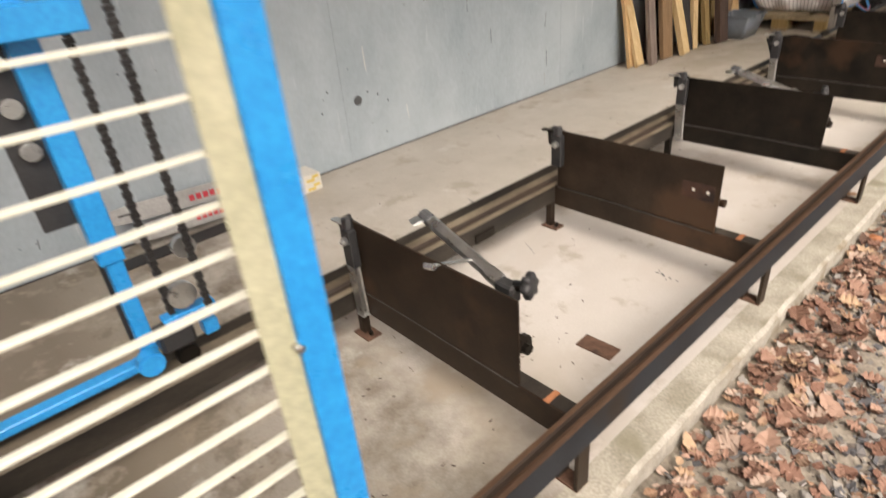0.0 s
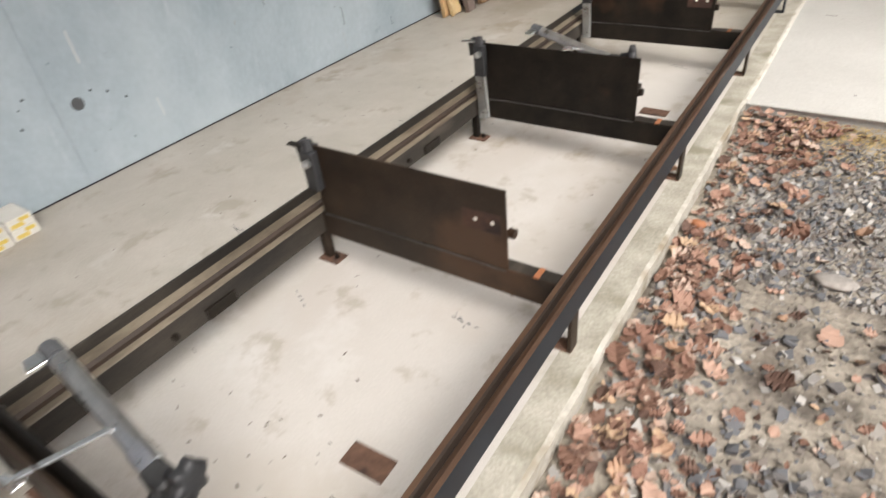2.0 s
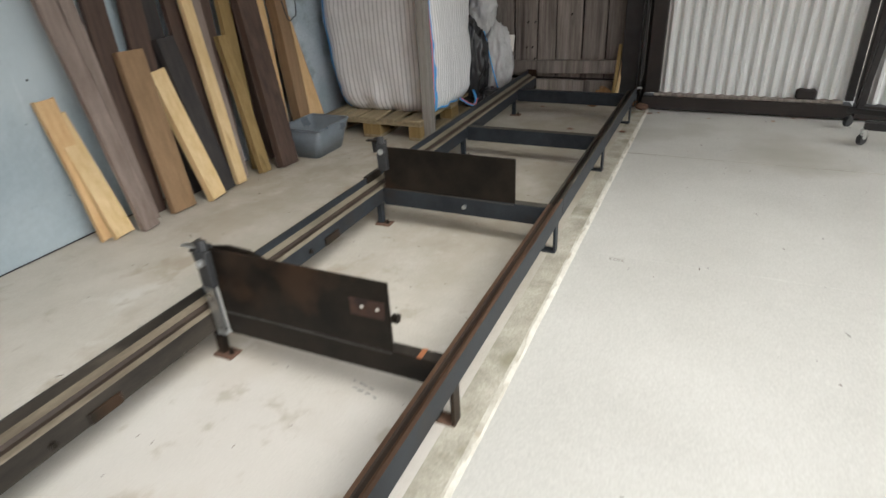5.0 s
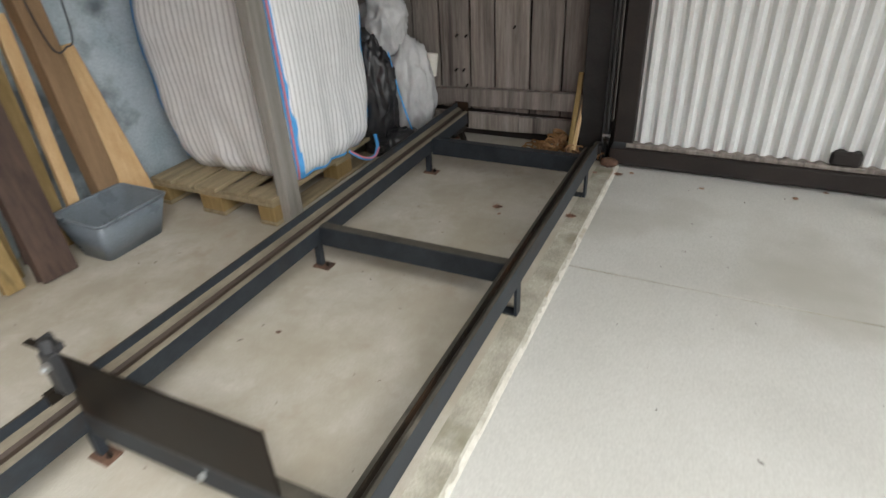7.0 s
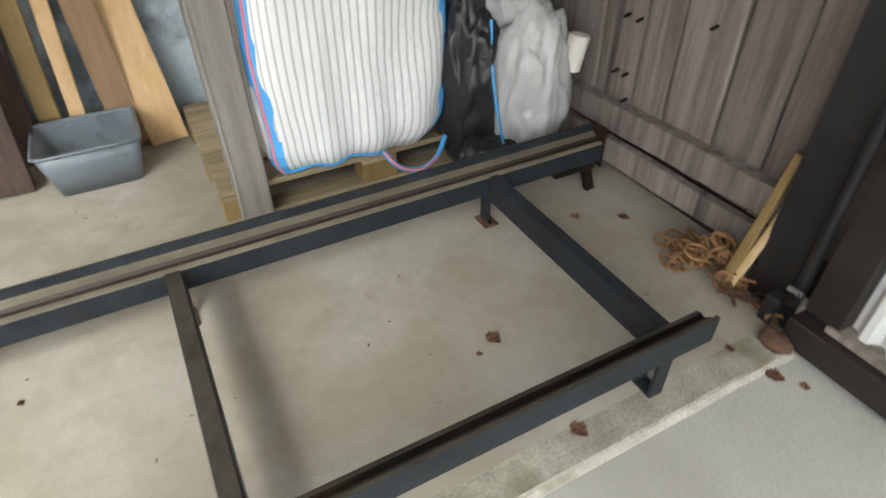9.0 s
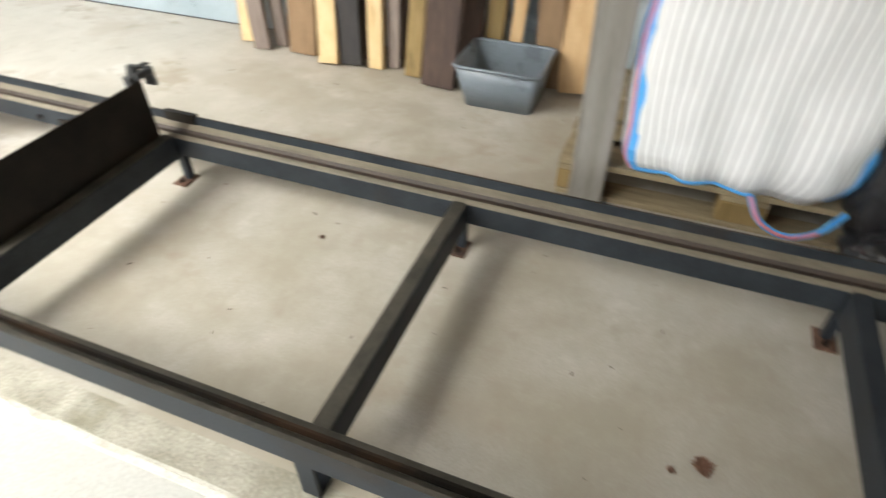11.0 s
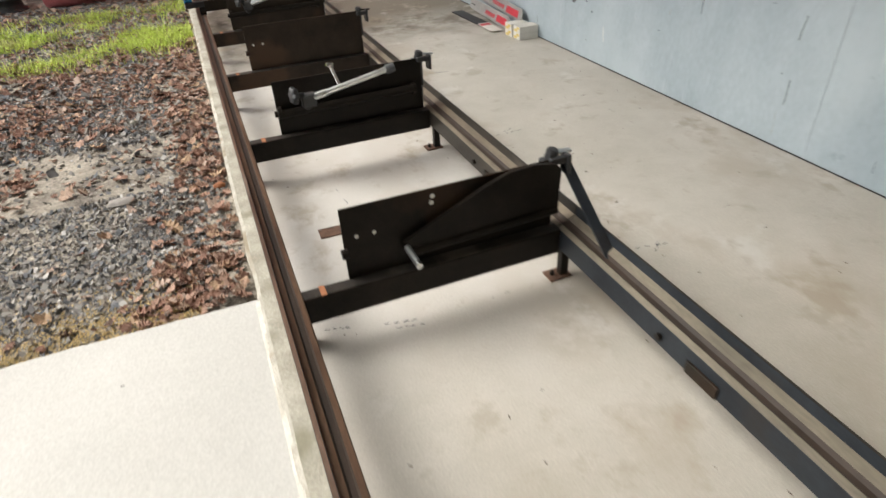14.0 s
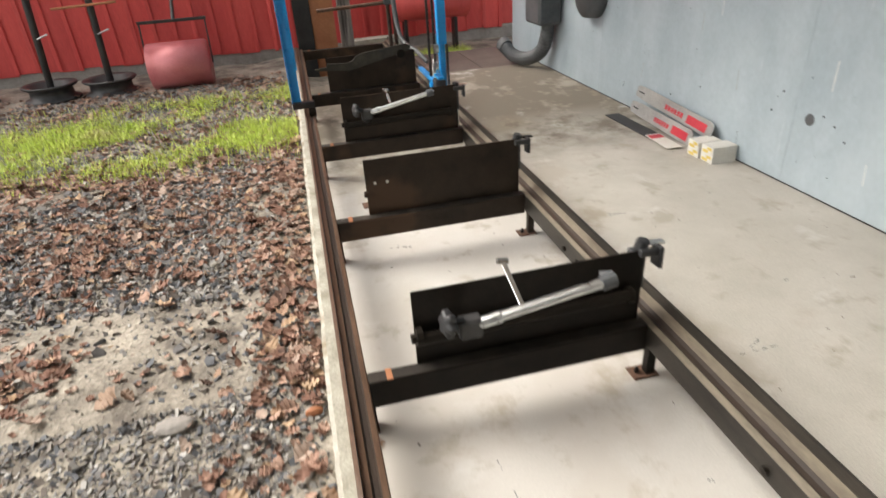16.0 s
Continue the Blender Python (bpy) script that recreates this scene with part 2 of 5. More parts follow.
chrome = material("bright_steel", (0.62, 0.62, 0.61), (0.72, 0.72, 0.71), 0.22, 0.9, 12, 160, 0.05)
plastic_black = material("black_plastic", (0.022, 0.023, 0.025), (0.035, 0.036, 0.038), 0.45, 0, 12, 120, 0.08)
blue_paint = material("blue_machine_paint", (0.006, 0.27, 0.66), (0.012, 0.33, 0.76), 0.30, 0, 5, 90, 0.05)
olive_metal = material("raw_edge_steel", (0.46, 0.47, 0.33), (0.58, 0.58, 0.43), 0.45, 0.2, 5, 90, 0.06)
slat_metal = material("galvanised_slat", (0.70, 0.71, 0.60), (0.79, 0.79, 0.69), 0.45, 0.15, 9, 90, 0.05)
bin_plastic = material("grey_plastic", (0.125, 0.148, 0.172), (0.17, 0.197, 0.226), 0.30, 0, 6, 120, 0.06)
red_board = material("red_painted_board", (0.54, 0.055, 0.052), (0.64, 0.085, 0.075), 0.6, 0, 5, 90, 0.2, (0.30, 0.06, 0.05), 0.66, (1, 1, 0.15), 0.12)
stone_base = material("foundation_stone", (0.24, 0.22, 0.20), (0.38, 0.35, 0.32), 0.9, 0, 6, 60, 0.5)
red_metal = material("red_roller_paint", (0.50, 0.14, 0.15), (0.60, 0.21, 0.22), 0.36, 0.2, 6, 100, 0.06, (0.33, 0.12, 0.10), 0.66)
tyre_black = material("black_rim", (0.035, 0.036, 0.037), (0.07, 0.07, 0.07), 0.5, 0.3, 9, 120, 0.1)
wood_grey = material("weathered_board", (0.15, 0.128, 0.112), (0.34, 0.30, 0.268), 0.85, 0, 5, 70, 0.5, (0.06, 0.05, 0.045), 0.60, (6, 6, 0.35), 0.25)
wood_post = material("weathered_post", (0.20, 0.185, 0.165), (0.31, 0.29, 0.265), 0.85, 0, 4, 70, 0.4, (0.13, 0.115, 0.10), 0.64, (6, 6, 0.35))
wood_pallet = material("pallet_wood", (0.22, 0.175, 0.105), (0.33, 0.265, 0.165), 0.85, 0, 6, 70, 0.4, (0.17, 0.13, 0.08), 0.66, (5, 0.5, 5), 0.15)
white_sheet = material("white_corrugated_metal", (0.76, 0.78, 0.77), (0.83, 0.845, 0.83), 0.4, 0.0, 1.5, 80, 0.04, (0.55, 0.56, 0.53), 0.66)
black_paint = material("black_painted_steel", (0.018, 0.018, 0.019), (0.035, 0.034, 0.034), 0.4, 0.2, 8, 110, 0.12, (0.06, 0.04, 0.03), 0.68)
brown_frame = material("brown_frame", (0.013, 0.010, 0.009), (0.028, 0.021, 0.018), 0.6, 0.0, 6, 110, 0.15)
bag_black = material("black_bag_film", (0.015, 0.015, 0.017), (0.03, 0.03, 0.032), 0.32, 0, 8, 60, 0.3, bdist=0.01)
bag_white = material("cloudy_white_film", (0.38, 0.385, 0.385), (0.56, 0.565, 0.565), 0.22, 0, 5, 14, 0.5, (0.70, 0.70, 0.70), 0.60, bdist=0.012, grainy=0.04)
strap_blue = material("blue_webbing", (0.07, 0.35, 0.78), (0.12, 0.43, 0.84), 0.7, 0, 20, 300, 0.2)
strap_pink = material("pink_stitching", (0.68, 0.22, 0.30), (0.74, 0.29, 0.37), 0.8, 0, 20, 300, 0.2)
bar_grey = material("grey_bar_paint", (0.30, 0.30, 0.29), (0.42, 0.42, 0.405), 0.4, 0.2, 8, 120, 0.05)
carton_white = material("white_carton", (0.68, 0.66, 0.60), (0.76, 0.74, 0.68), 0.6, 0, 10, 140, 0.05)
carton_yellow = material("yellow_print", (0.66, 0.50, 0.10), (0.72, 0.56, 0.16), 0.6, 0, 10, 140, 0.05)
red_print = material("red_print", (0.50, 0.03, 0.05), (0.58, 0.05, 0.07), 0.5, 0, 10, 140, 0.03)
black_mat = material("black_sheet", (0.02, 0.02, 0.022), (0.04, 0.04, 0.042), 0.6, 0, 10, 140, 0.1)
brown_mat = material("brown_rubber_mat", (0.10, 0.075, 0.065), (0.15, 0.115, 0.10), 0.8, 0, 5, 120, 0.3)
hose_grey = material("grey_hose", (0.06, 0.065, 0.07), (0.11, 0.115, 0.12), 0.5, 0, 9, 120, 0.1)
orange_rust = material("rust_coated_steel", (0.30, 0.115, 0.05), (0.40, 0.17, 0.08), 0.7, 0.1, 5, 90, 0.2, (0.16, 0.07, 0.04), 0.62)
ceiling_wood = material("roof_boards", (0.34, 0.29, 0.23), (0.44, 0.38, 0.31), 0.85, 0, 4, 70, 0.3, None, 0.6, (6, 0.4, 1))
soil = material("gravelly_soil", (0.14, 0.120, 0.097), (0.39, 0.35, 0.288), 0.95, 0, 4.0, 55, 1.0, (0.38, 0.35, 0.285), 0.58, bdist=0.02, grainy=0.7)
streaks(soil, (0.065, 0.053, 0.044), (1, 1, 1), 0.54, 2.6)
streaks(soil, (0.36, 0.335, 0.29), (1, 1, 1), 0.66, 30.0)
pebble = material("grey_gravel", (0.15, 0.154, 0.16), (0.34, 0.338, 0.332), 0.85, 0, 30, 160, 0.2, None, 0.6, (1, 1, 1), 0.7, True, spec=0.15)
leaf_brown = material("fallen_leaf", (0.115, 0.060, 0.041), (0.24, 0.135, 0.090), 0.6, 0, 22, 160, 0.3, (0.32, 0.20, 0.135), 0.60, (1, 1, 1), 0.6, True)


def island_tints(m, steps, share):
    """Each loose piece takes one of several colours."""
    n, l = m.node_tree.nodes, m.node_tree.links
    b = n["Principled BSDF"]
    old = b.inputs["Base Color"].links[0].from_socket
    geo = n.new("ShaderNodeNewGeometry")
    rp = n.new("ShaderNodeValToRGB")
    rp.color_ramp.interpolation = "CONSTANT"
    el = rp.color_ramp.elements
    el[0].position, el[0].color = 0.0, (*steps[0][1], 1)
    el[1].position, el[1].color = steps[1][0], (*steps[1][1], 1)
    for p, c in steps[2:]:
        e = el.new(p)
        e.color = (*c, 1)
    l.new(geo.outputs["Random Per Island"], rp.inputs[0])
    mx = n.new("ShaderNodeMix")
    mx.data_type = "RGBA"
    mx.inputs["Factor"].default_value = share
    l.new(old, mx.inputs["A"])
    l.new(rp.outputs[0], mx.inputs["B"])
    l.new(mx.outputs["Result"], b.inputs["Base Color"])


island_tints(pebble, ((0.0, (0.15, 0.155, 0.165)), (0.30, (0.26, 0.245, 0.225)), (0.52, (0.36, 0.335, 0.295)), (0.66, (0.20, 0.165, 0.135)), (0.82, (0.115, 0.105, 0.10)), (0.92, (0.44, 0.42, 0.385))), 0.8)
leaf_mixed = material("mixed_fallen_leaf", (0.095, 0.050, 0.035), (0.21, 0.12, 0.085), 0.8, 0, 22, 160, 0.3, (0.32, 0.20, 0.135), 0.60, spec=0.2)
island_tints(leaf_mixed, ((0.0, (0.11, 0.07, 0.055)), (0.10, (0.24, 0.135, 0.10)), (0.32, (0.36, 0.225, 0.17)), (0.52, (0.46, 0.31, 0.24)), (0.68, (0.50, 0.39, 0.32)), (0.80, (0.19, 0.11, 0.08)), (0.92, (0.50, 0.36, 0.24))), 0.85)
leaf_tan = material("pale_fallen_leaf", (0.25, 0.15, 0.095), (0.36, 0.24, 0.16), 0.6, 0, 22, 160, 0.3, (0.22, 0.11, 0.06), 0.62, (1, 1, 1), 0.45, True)
grass_green = material("fresh_grass", (0.42, 0.55, 0.07), (0.62, 0.72, 0.16), 0.6, 0, 3, 40, 0.05, (0.50, 0.45, 0.20), 0.6, (1, 1, 1), 0.4, True)
sawdust = material("sawdust", (0.40, 0.29, 0.12), (0.52, 0.40, 0.20), 0.95, 0, 14, 220, 0.6)
WOODS = {
    "pale": material("pale_sawn_pine", (0.55, 0.39, 0.19), (0.68, 0.52, 0.30), 0.7, 0, 4, 60, 0.2, (0.40, 0.25, 0.11), 0.68, (9, 9, 0.5)),
    "amber": material("amber_pine", (0.52, 0.33, 0.155), (0.62, 0.43, 0.23), 0.7, 0, 4, 60, 0.2, (0.33, 0.17, 0.07), 0.68, (9, 9, 0.5)),
    "brown": material("brown_plank", (0.20, 0.125, 0.065), (0.28, 0.18, 0.10), 0.75, 0, 4, 60, 0.25, (0.13, 0.08, 0.045), 0.66, (9, 9, 0.5)),
    "grey": material("grey_brown_plank", (0.17, 0.13, 0.11), (0.27, 0.22, 0.19), 0.85, 0, 4, 60, 0.35, (0.10, 0.075, 0.06), 0.66, (9, 9, 0.5)),
    "dark": material("dark_stained_plank", (0.018, 0.017, 0.018), (0.042, 0.036, 0.034), 0.75, 0, 4, 60, 0.25, None, 0.6, (9, 9, 0.5)),
    "umber": material("umber_plank", (0.042, 0.025, 0.020), (0.095, 0.060, 0.044), 0.75, 0, 4, 60, 0.25, (0.035, 0.022, 0.018), 0.64, (9, 9, 0.5)),
    "olive": material("olive_plank", (0.21, 0.14, 0.05), (0.30, 0.21, 0.09), 0.8, 0, 4, 60, 0.3, (0.13, 0.09, 0.035), 0.64, (9, 9, 0.5)),
}


def striped_fabric():
    m = material("woven_bag_fabric", (0.82, 0.825, 0.83), (0.90, 0.905, 0.91), 0.5, 0, 7, 34, 0.5, None, bdist=0.012, grainy=0.06)
    n, l = m.node_tree.nodes, m.node_tree.links
    b = n["Principled BSDF"]
    old = b.inputs["Base Color"].links[0].from_socket
    co = n.new("ShaderNodeTexCoord")
    sep = n.new("ShaderNodeSeparateXYZ")
    l.new(co.outputs["UV"], sep.inputs[0])
    sn = n.new("ShaderNodeMath")
    sn.operation = "SINE"
    mu = n.new("ShaderNodeMath")
    mu.operation = "MULTIPLY"
    mu.inputs[1].default_value = 2 * math.pi * 104
    l.new(sep.outputs[0], mu.inputs[0])
    l.new(mu.outputs[0], sn.inputs[0])
    rp = n.new("ShaderNodeValToRGB")
    rp.color_ramp.elements[0].position, rp.color_ramp.elements[1].position = 0.45, 0.9
    l.new(sn.outputs[0], rp.inputs[0])
    mx = n.new("ShaderNodeMix")
    mx.data_type = "RGBA"
    l.new(rp.outputs[0], mx.inputs["Factor"])
    l.new(old, mx.inputs["A"])
    mx.inputs["B"].default_value = (0.53, 0.53, 0.54, 1)
    l.new(mx.outputs["Result"], b.inputs["Base Color"])
    return m


bag_fabric = striped_fabric()

# ---- building helpers ----


def world_base(ob):
    p = Vector()
    while ob:
        p = p + ob.location
        ob = ob.parent
    return p


def thing(name, at, label, category, group="", kind=""):
    ob = new(name)
    ob.location = at
    ob.empty_display_size = 0.1
    return tagged(ob, label, category, group, kind)


def finish(name, bm, mats, smooth=False):
    me = bpy.data.meshes.new(name)
    bmesh.ops.recalc_face_normals(bm, faces=bm.faces)
    bm.to_mesh(me)
    bm.free()
    for m in mats if isinstance(mats, (list, tuple)) else [mats]:
        me.materials.append(m)
    if smooth:
        me.shade_smooth()
    return me


def part(name, bm, mats, parent, label="", smooth=False):
    base = world_base(parent)
    bmesh.ops.translate(bm, verts=bm.verts, vec=-base)
    ob = new(name, finish(name, bm, mats, smooth))
    ob.parent = parent
    if label:
        ob["label"] = label
    return ob


def solo(name, bm, mats, label, category, group="", kind="", smooth=False):
    lo = [min(v.co[i] for v in bm.verts) for i in range(3)]
    hi = [max(v.co[i] for v in bm.verts) for i in range(3)]
    base = Vector(((lo[0] + hi[0]) / 2, (lo[1] + hi[1]) / 2, lo[2]))
    bmesh.ops.translate(bm, verts=bm.verts, vec=-base)
    ob = new(name, finish(name, bm, mats, smooth))
    ob.location = base
    return tagged(ob, label, category, group, kind)


def box(x0, x1, y0, y1, z0, z1, bev=0.0015, bm=None):
    bm2 = bmesh.new()
    bmesh.ops.create_cube(bm2, size=1)
    for v in bm2.verts:
        v.co = Vector(((x0 + x1) / 2 + v.co.x * (x1 - x0), (y0 + y1) / 2 + v.co.y * (y1 - y0), (z0 + z1) / 2 + v.co.z * (z1 - z0)))
    if bev:
        bmesh.ops.bevel(bm2, geom=bm2.edges[:], offset=bev, segments=1, affect="EDGES")
    return join(bm, bm2)


def join(bm, bm2):
    if bm is None:
        return bm2
    me = bpy.data.meshes.new("tmp")
    bm2.to_mesh(me)
    bm2.free()
    bm.from_mesh(me)
    bpy.data.meshes.remove(me)
    return bm


def rod(a, b, r, n=12, r2=None, bm=None, bev=0.0):
    a, b = Vector(a), Vector(b)
    bm2 = bmesh.new()
    bmesh.ops.create_cone(bm2, cap_ends=True, segments=n, radius1=r, radius2=r if r2 is None else r2, depth=(b - a).length)
    if bev:
        bmesh.ops.bevel(bm2, geom=[e for e in bm2.edges if any(len(f.verts) > 4 for f in e.link_faces)], offset=bev, segments=2, affect="EDGES")
    m = Matrix.Translation((a + b) / 2) @ (b - a).to_track_quat("Z", "Y").to_matrix().to_4x4()
    bmesh.ops.transform(bm2, matrix=m, verts=bm2.verts)
    return join(bm, bm2)


def beam(a, b, w, t, side=(0, 1, 0), bev=0.002, cuts=0, rough=0.0, bm=None, seed=0):
    """A bar of width w (along side) and thickness t from a to b."""
    a, b = Vector(a), Vector(b)
    d = (b - a).normalized()
    s = Vector(side)
    s = (s - d * s.dot(d)).normalized()
    k = d.cross(s)
    bm2 = bmesh.new()
    bmesh.ops.create_cube(bm2, size=1)
    for v in bm2.verts:
        v.co = (a + b) / 2 + s * v.co.x * w + k * v.co.y * t + d * v.co.z * (b - a).length
    if bev:
        bmesh.ops.bevel(bm2, geom=bm2.edges[:], offset=bev, segments=1, affect="EDGES")
    if cuts:
        long = [e for e in bm2.edges if e.calc_length() > 0.6 * (b - a).length]
        bmesh.ops.subdivide_edges(bm2, edges=long, cuts=cuts, use_grid_fill=True)
        for v in bm2.verts:
            h = (v.co - a).dot(d)
            v.co += s * rough * noise.noise(Vector((h * 2.3, seed * 7.1, (v.co - a).dot(s) * 6))) + k * rough * 0.6 * noise.noise(Vector((h * 1.7, seed * 3.3 + 9, 2)))
    return join(bm, bm2)


def profile(pts, y0, y1, flag=lambda n, c: 0):
    """Extrudes a closed x-z outline along y; flag gives a face's material slot."""
    bm = bmesh.new()
    a = [bm.verts.new((x, y0, z)) for x, z in pts]
    b = [bm.verts.new((x, y1, z)) for x, z in pts]
    k = len(pts)
    for i in range(k):
        bm.faces.new((a[i], a[(i + 1) % k], b[(i + 1) % k], b[i]))
    bm.faces.new(a)
    bm.faces.new(b)
    bmesh.ops.recalc_face_normals(bm, faces=bm.faces)
    bm.normal_update()
    for f in bm.faces:
        f.material_index = flag(f.normal, f.calc_center_median())
    return bm


def tube(points, r, n=10, bm=None, rings=None):
    """A bent tube through the points; rings: radius change per point."""
    bm2 = bmesh.new()
    pts = [Vector(p) for p in points]
    loops = []
    up = Vector((0.13, 0.27, 0.95))
    for i, p in enumerate(pts):
        d = (pts[min(i + 1, len(pts) - 1)] - pts[max(i - 1, 0)]).normalized()
        s = d.cross(up).normalized()
        k = s.cross(d)
        rr = r * (rings[i] if rings else 1)
        loops.append([bm2.verts.new(p + (s * math.cos(q) + k * math.sin(q)) * rr) for q in [2 * math.pi * j / n for j in range(n)]])
    for la, lb in zip(loops, loops[1:]):
        for j in range(n):
            bm2.faces.new((la[j], la[(j + 1) % n], lb[(j + 1) % n], lb[j]))
    bm2.faces.new(loops[0])
    bm2.faces.new(loops[-1])
    return join(bm, bm2)


def curve_points(ctrl, k=8):
    """Catmull-Rom points through the control points."""
    c = [Vector(p) for p in ctrl]
    c = [2 * c[0] - c[1]] + c + [2 * c[-1] - c[-2]]
    out = []
    for i in range(1, len(c) - 2):
        for j in range(k):
            t = j / k
            out.append(0.5 * (2 * c[i] + (c[i + 1] - c[i - 1]) * t + (2 * c[i - 1] - 5 * c[i] + 4 * c[i + 1] - c[i + 2]) * t * t + (3 * c[i] - c[i - 1] - 3 * c[i + 1] + c[i + 2]) * t ** 3))
    return out + [c[-2]]


def slab_mesh(x0, x1, y0, y1, z0, z1, step, ragged=0.0, side="x1", taper=0.0):
    """A slab whose edge on one side is chipped and uneven."""
    bm = bmesh.new()
    n = max(2, int((y1 - y0) / step)) if side in ("x1", "x0") else max(2, int((x1 - x0) / step))
    top, low = [], []
    for i in range(n + 1):
        if side == "x1":
            y = y0 + (y1 - y0) * i / n
            xe = x1 - taper * y
            e = ragged * (noise.noise(Vector((y * 5, 1.7, 0))) + 0.6 * noise.noise(Vector((y * 19, 4.7, 0))))
            top.append((bm.verts.new((x0, y, z1)), bm.verts.new((xe + e * 0.6 - 0.014, y, z1)), bm.verts.new((xe + e, y, z1 - 0.006 - abs(e) * 0.3)), bm.verts.new((xe + e * 1.2, y, z0)), bm.verts.new((x0, y, z0))))
        else:
            x = x0 + (x1 - x0) * i / n
            e = ragged * (noise.noise(Vector((x * 4, 8.7, 0))) + 0.4 * noise.noise(Vector((x * 15, 2.7, 0))))
            top.append((bm.verts.new((x, y1, z1)), bm.verts.new((x, y0 - e + 0.008, z1)), bm.verts.new((x, y0 - e, z1 - 0.008)), bm.verts.new((x, y0 - e, z0)), bm.verts.new((x, y1, z0))))
    for a, b in zip(top, top[1:]):
        for j in range(5):
            f = bm.faces.new((a[j], a[(j + 1) % 5], b[(j + 1) % 5], b[j]))
            f.material_index = 1 if j in (1, 2) else 0
    bm.faces.new(top[0])
    bm.faces.new(top[-1])
    return bm


# ---- the large structure ----
WALL_X, SLAB_X, END_Y = -2.245, 0.068, 6.95
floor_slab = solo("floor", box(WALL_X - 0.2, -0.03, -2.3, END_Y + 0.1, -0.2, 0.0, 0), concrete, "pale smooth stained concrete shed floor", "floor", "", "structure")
strip = solo("floor_edge", slab_mesh(-0.03, SLAB_X, -3.2, END_Y - 0.1, -0.25, 0.0, 0.025, 0.006, "x1", -0.0008), [concrete_old, plaster_edge], "mossy weathered concrete edge strip beside the rail", "floor edge", "", "structure")
apron = solo("pavement", slab_mesh(0.02, 4.5, 2.79, END_Y + 0.6, -0.2, -0.0138, 0.06, 0.004, "y0"), [concrete_new, concrete_new], "newer pale concrete apron slab beside the track", "pavement", "", "structure")
for y0, y1 in ((2.775, 4.262), (4.265, 5.675), (5.678, END_Y + 0.6)):
    part("slab", slab_mesh(0.02, 4.5, y0, y1, -0.0137, -0.012, 0.06, 0.012 if y0 < 3 else 0.0, "y0"), [concrete_new, concrete_new], apron)
for y in (5.6765,):
    part("joint", slab_mesh(0.05, 4.5, y - 0.003, y + 0.003, -0.0136, -0.0116, 0.03, 0.005, "y0"), [concrete_old, concrete_old], apron, "rough dark joint between slabs")

part("mortar_lip", slab_mesh(0.055, 0.0765, 2.80, 6.78, -0.02, -0.0035, 0.03, 0.002, "x1", -0.0008), [mortar_pale, mortar_pale], strip, "pale crumbly mortar lip along the apron")


def ground_height(x, y):
    z = -0.105 + 0.018 * noise.noise(Vector((x * 1.6, y * 1.6, 0))) + 0.010 * noise.noise(Vector((x * 6, y * 6, 3))) + 0.004 * noise.noise(Vector((x * 24, y * 24, 5)))
    z += 0.055 * max(0, 1 - abs(y - 2.8) / 0.7) if y < 2.8 else 0
    z += 0.03 * max(0, 1 - abs(x - 0.1) / 0.35)
    return z


def build_ground():
    bm = bmesh.new()
    xs = [-400, -60, -15, -5, -2.6] + [-2.2 + 0.4 * i for i in range(6)] + [0.04 + 0.045 * i for i in range(76)] + [3.6, 4.2, 5, 7, 12, 60, 400]
    ys = [-400, -60, -15, -8, -6, -5.2] + [-4.9 + 0.07 * i for i in range(112)] + [3.1, 5, 8, 15, 60, 400]
    rows = []
    for y in ys:
        rows.append([bm.verts.new((x, y, ground_height(x, y) if 0.03 < x < 3.5 and y < 2.8 else (-0.3 if -2.5 < x <= 0.1 and -2.2 < y < 6.9 else (-0.25 if y > 2.8 and 0 < x < 4.4 and y < 7.4 else -0.11)))) for x in xs])
    for a, b in zip(rows, rows[1:]):
        for i in range(len(xs) - 1):
            bm.faces.new((a[i], a[i + 1], b[i + 1], b[i]))
    ob = new("ground", finish("ground", bm, soil, True))
    tagged(ob, "earth and gravel yard with leaf litter", "ground", "", "structure")


build_ground()

# west wall: painted panels on a backing
wall_west = solo("wall_west", box(WALL_X - 0.2, WALL_X - 0.012, -3.0, END_Y + 0.2, -0.2, 3.19, 0), wall_paint, "grey-blue painted panel wall with scuffs and seams", "wall", "", "structure")
for y0, y1 in ((-3.0, -1.0172), (-1.016, 0.9272), (0.9284, 2.8572), (2.8584, 4.80)):
    part("panel", box(WALL_X - 0.012, WALL_X, y0, y1, 0.008, 3.15, 0.001), wall_paint, wall_west)
# black strip stands in for the shade inside the gap under the panels
part("foot_gap_shade", box(WALL_X - 0.012, WALL_X - 0.001, -3.0, 4.80, 0.0005, 0.0075, 0), black_mat, wall_west, "black strip in place of the shade in the wall foot gap")
part("blockwork", box(WALL_X - 0.012, WALL_X + 0.006, 4.806, END_Y, 0.0, 1.50, 0.004), block_paint, wall_west, "grey blocks with dark mortar smears")
part("upper_board", box(WALL_X - 0.012, WALL_X + 0.012, 4.806, END_Y, 1.505, 3.15, 0.002), green_board, wall_west, "olive green board")
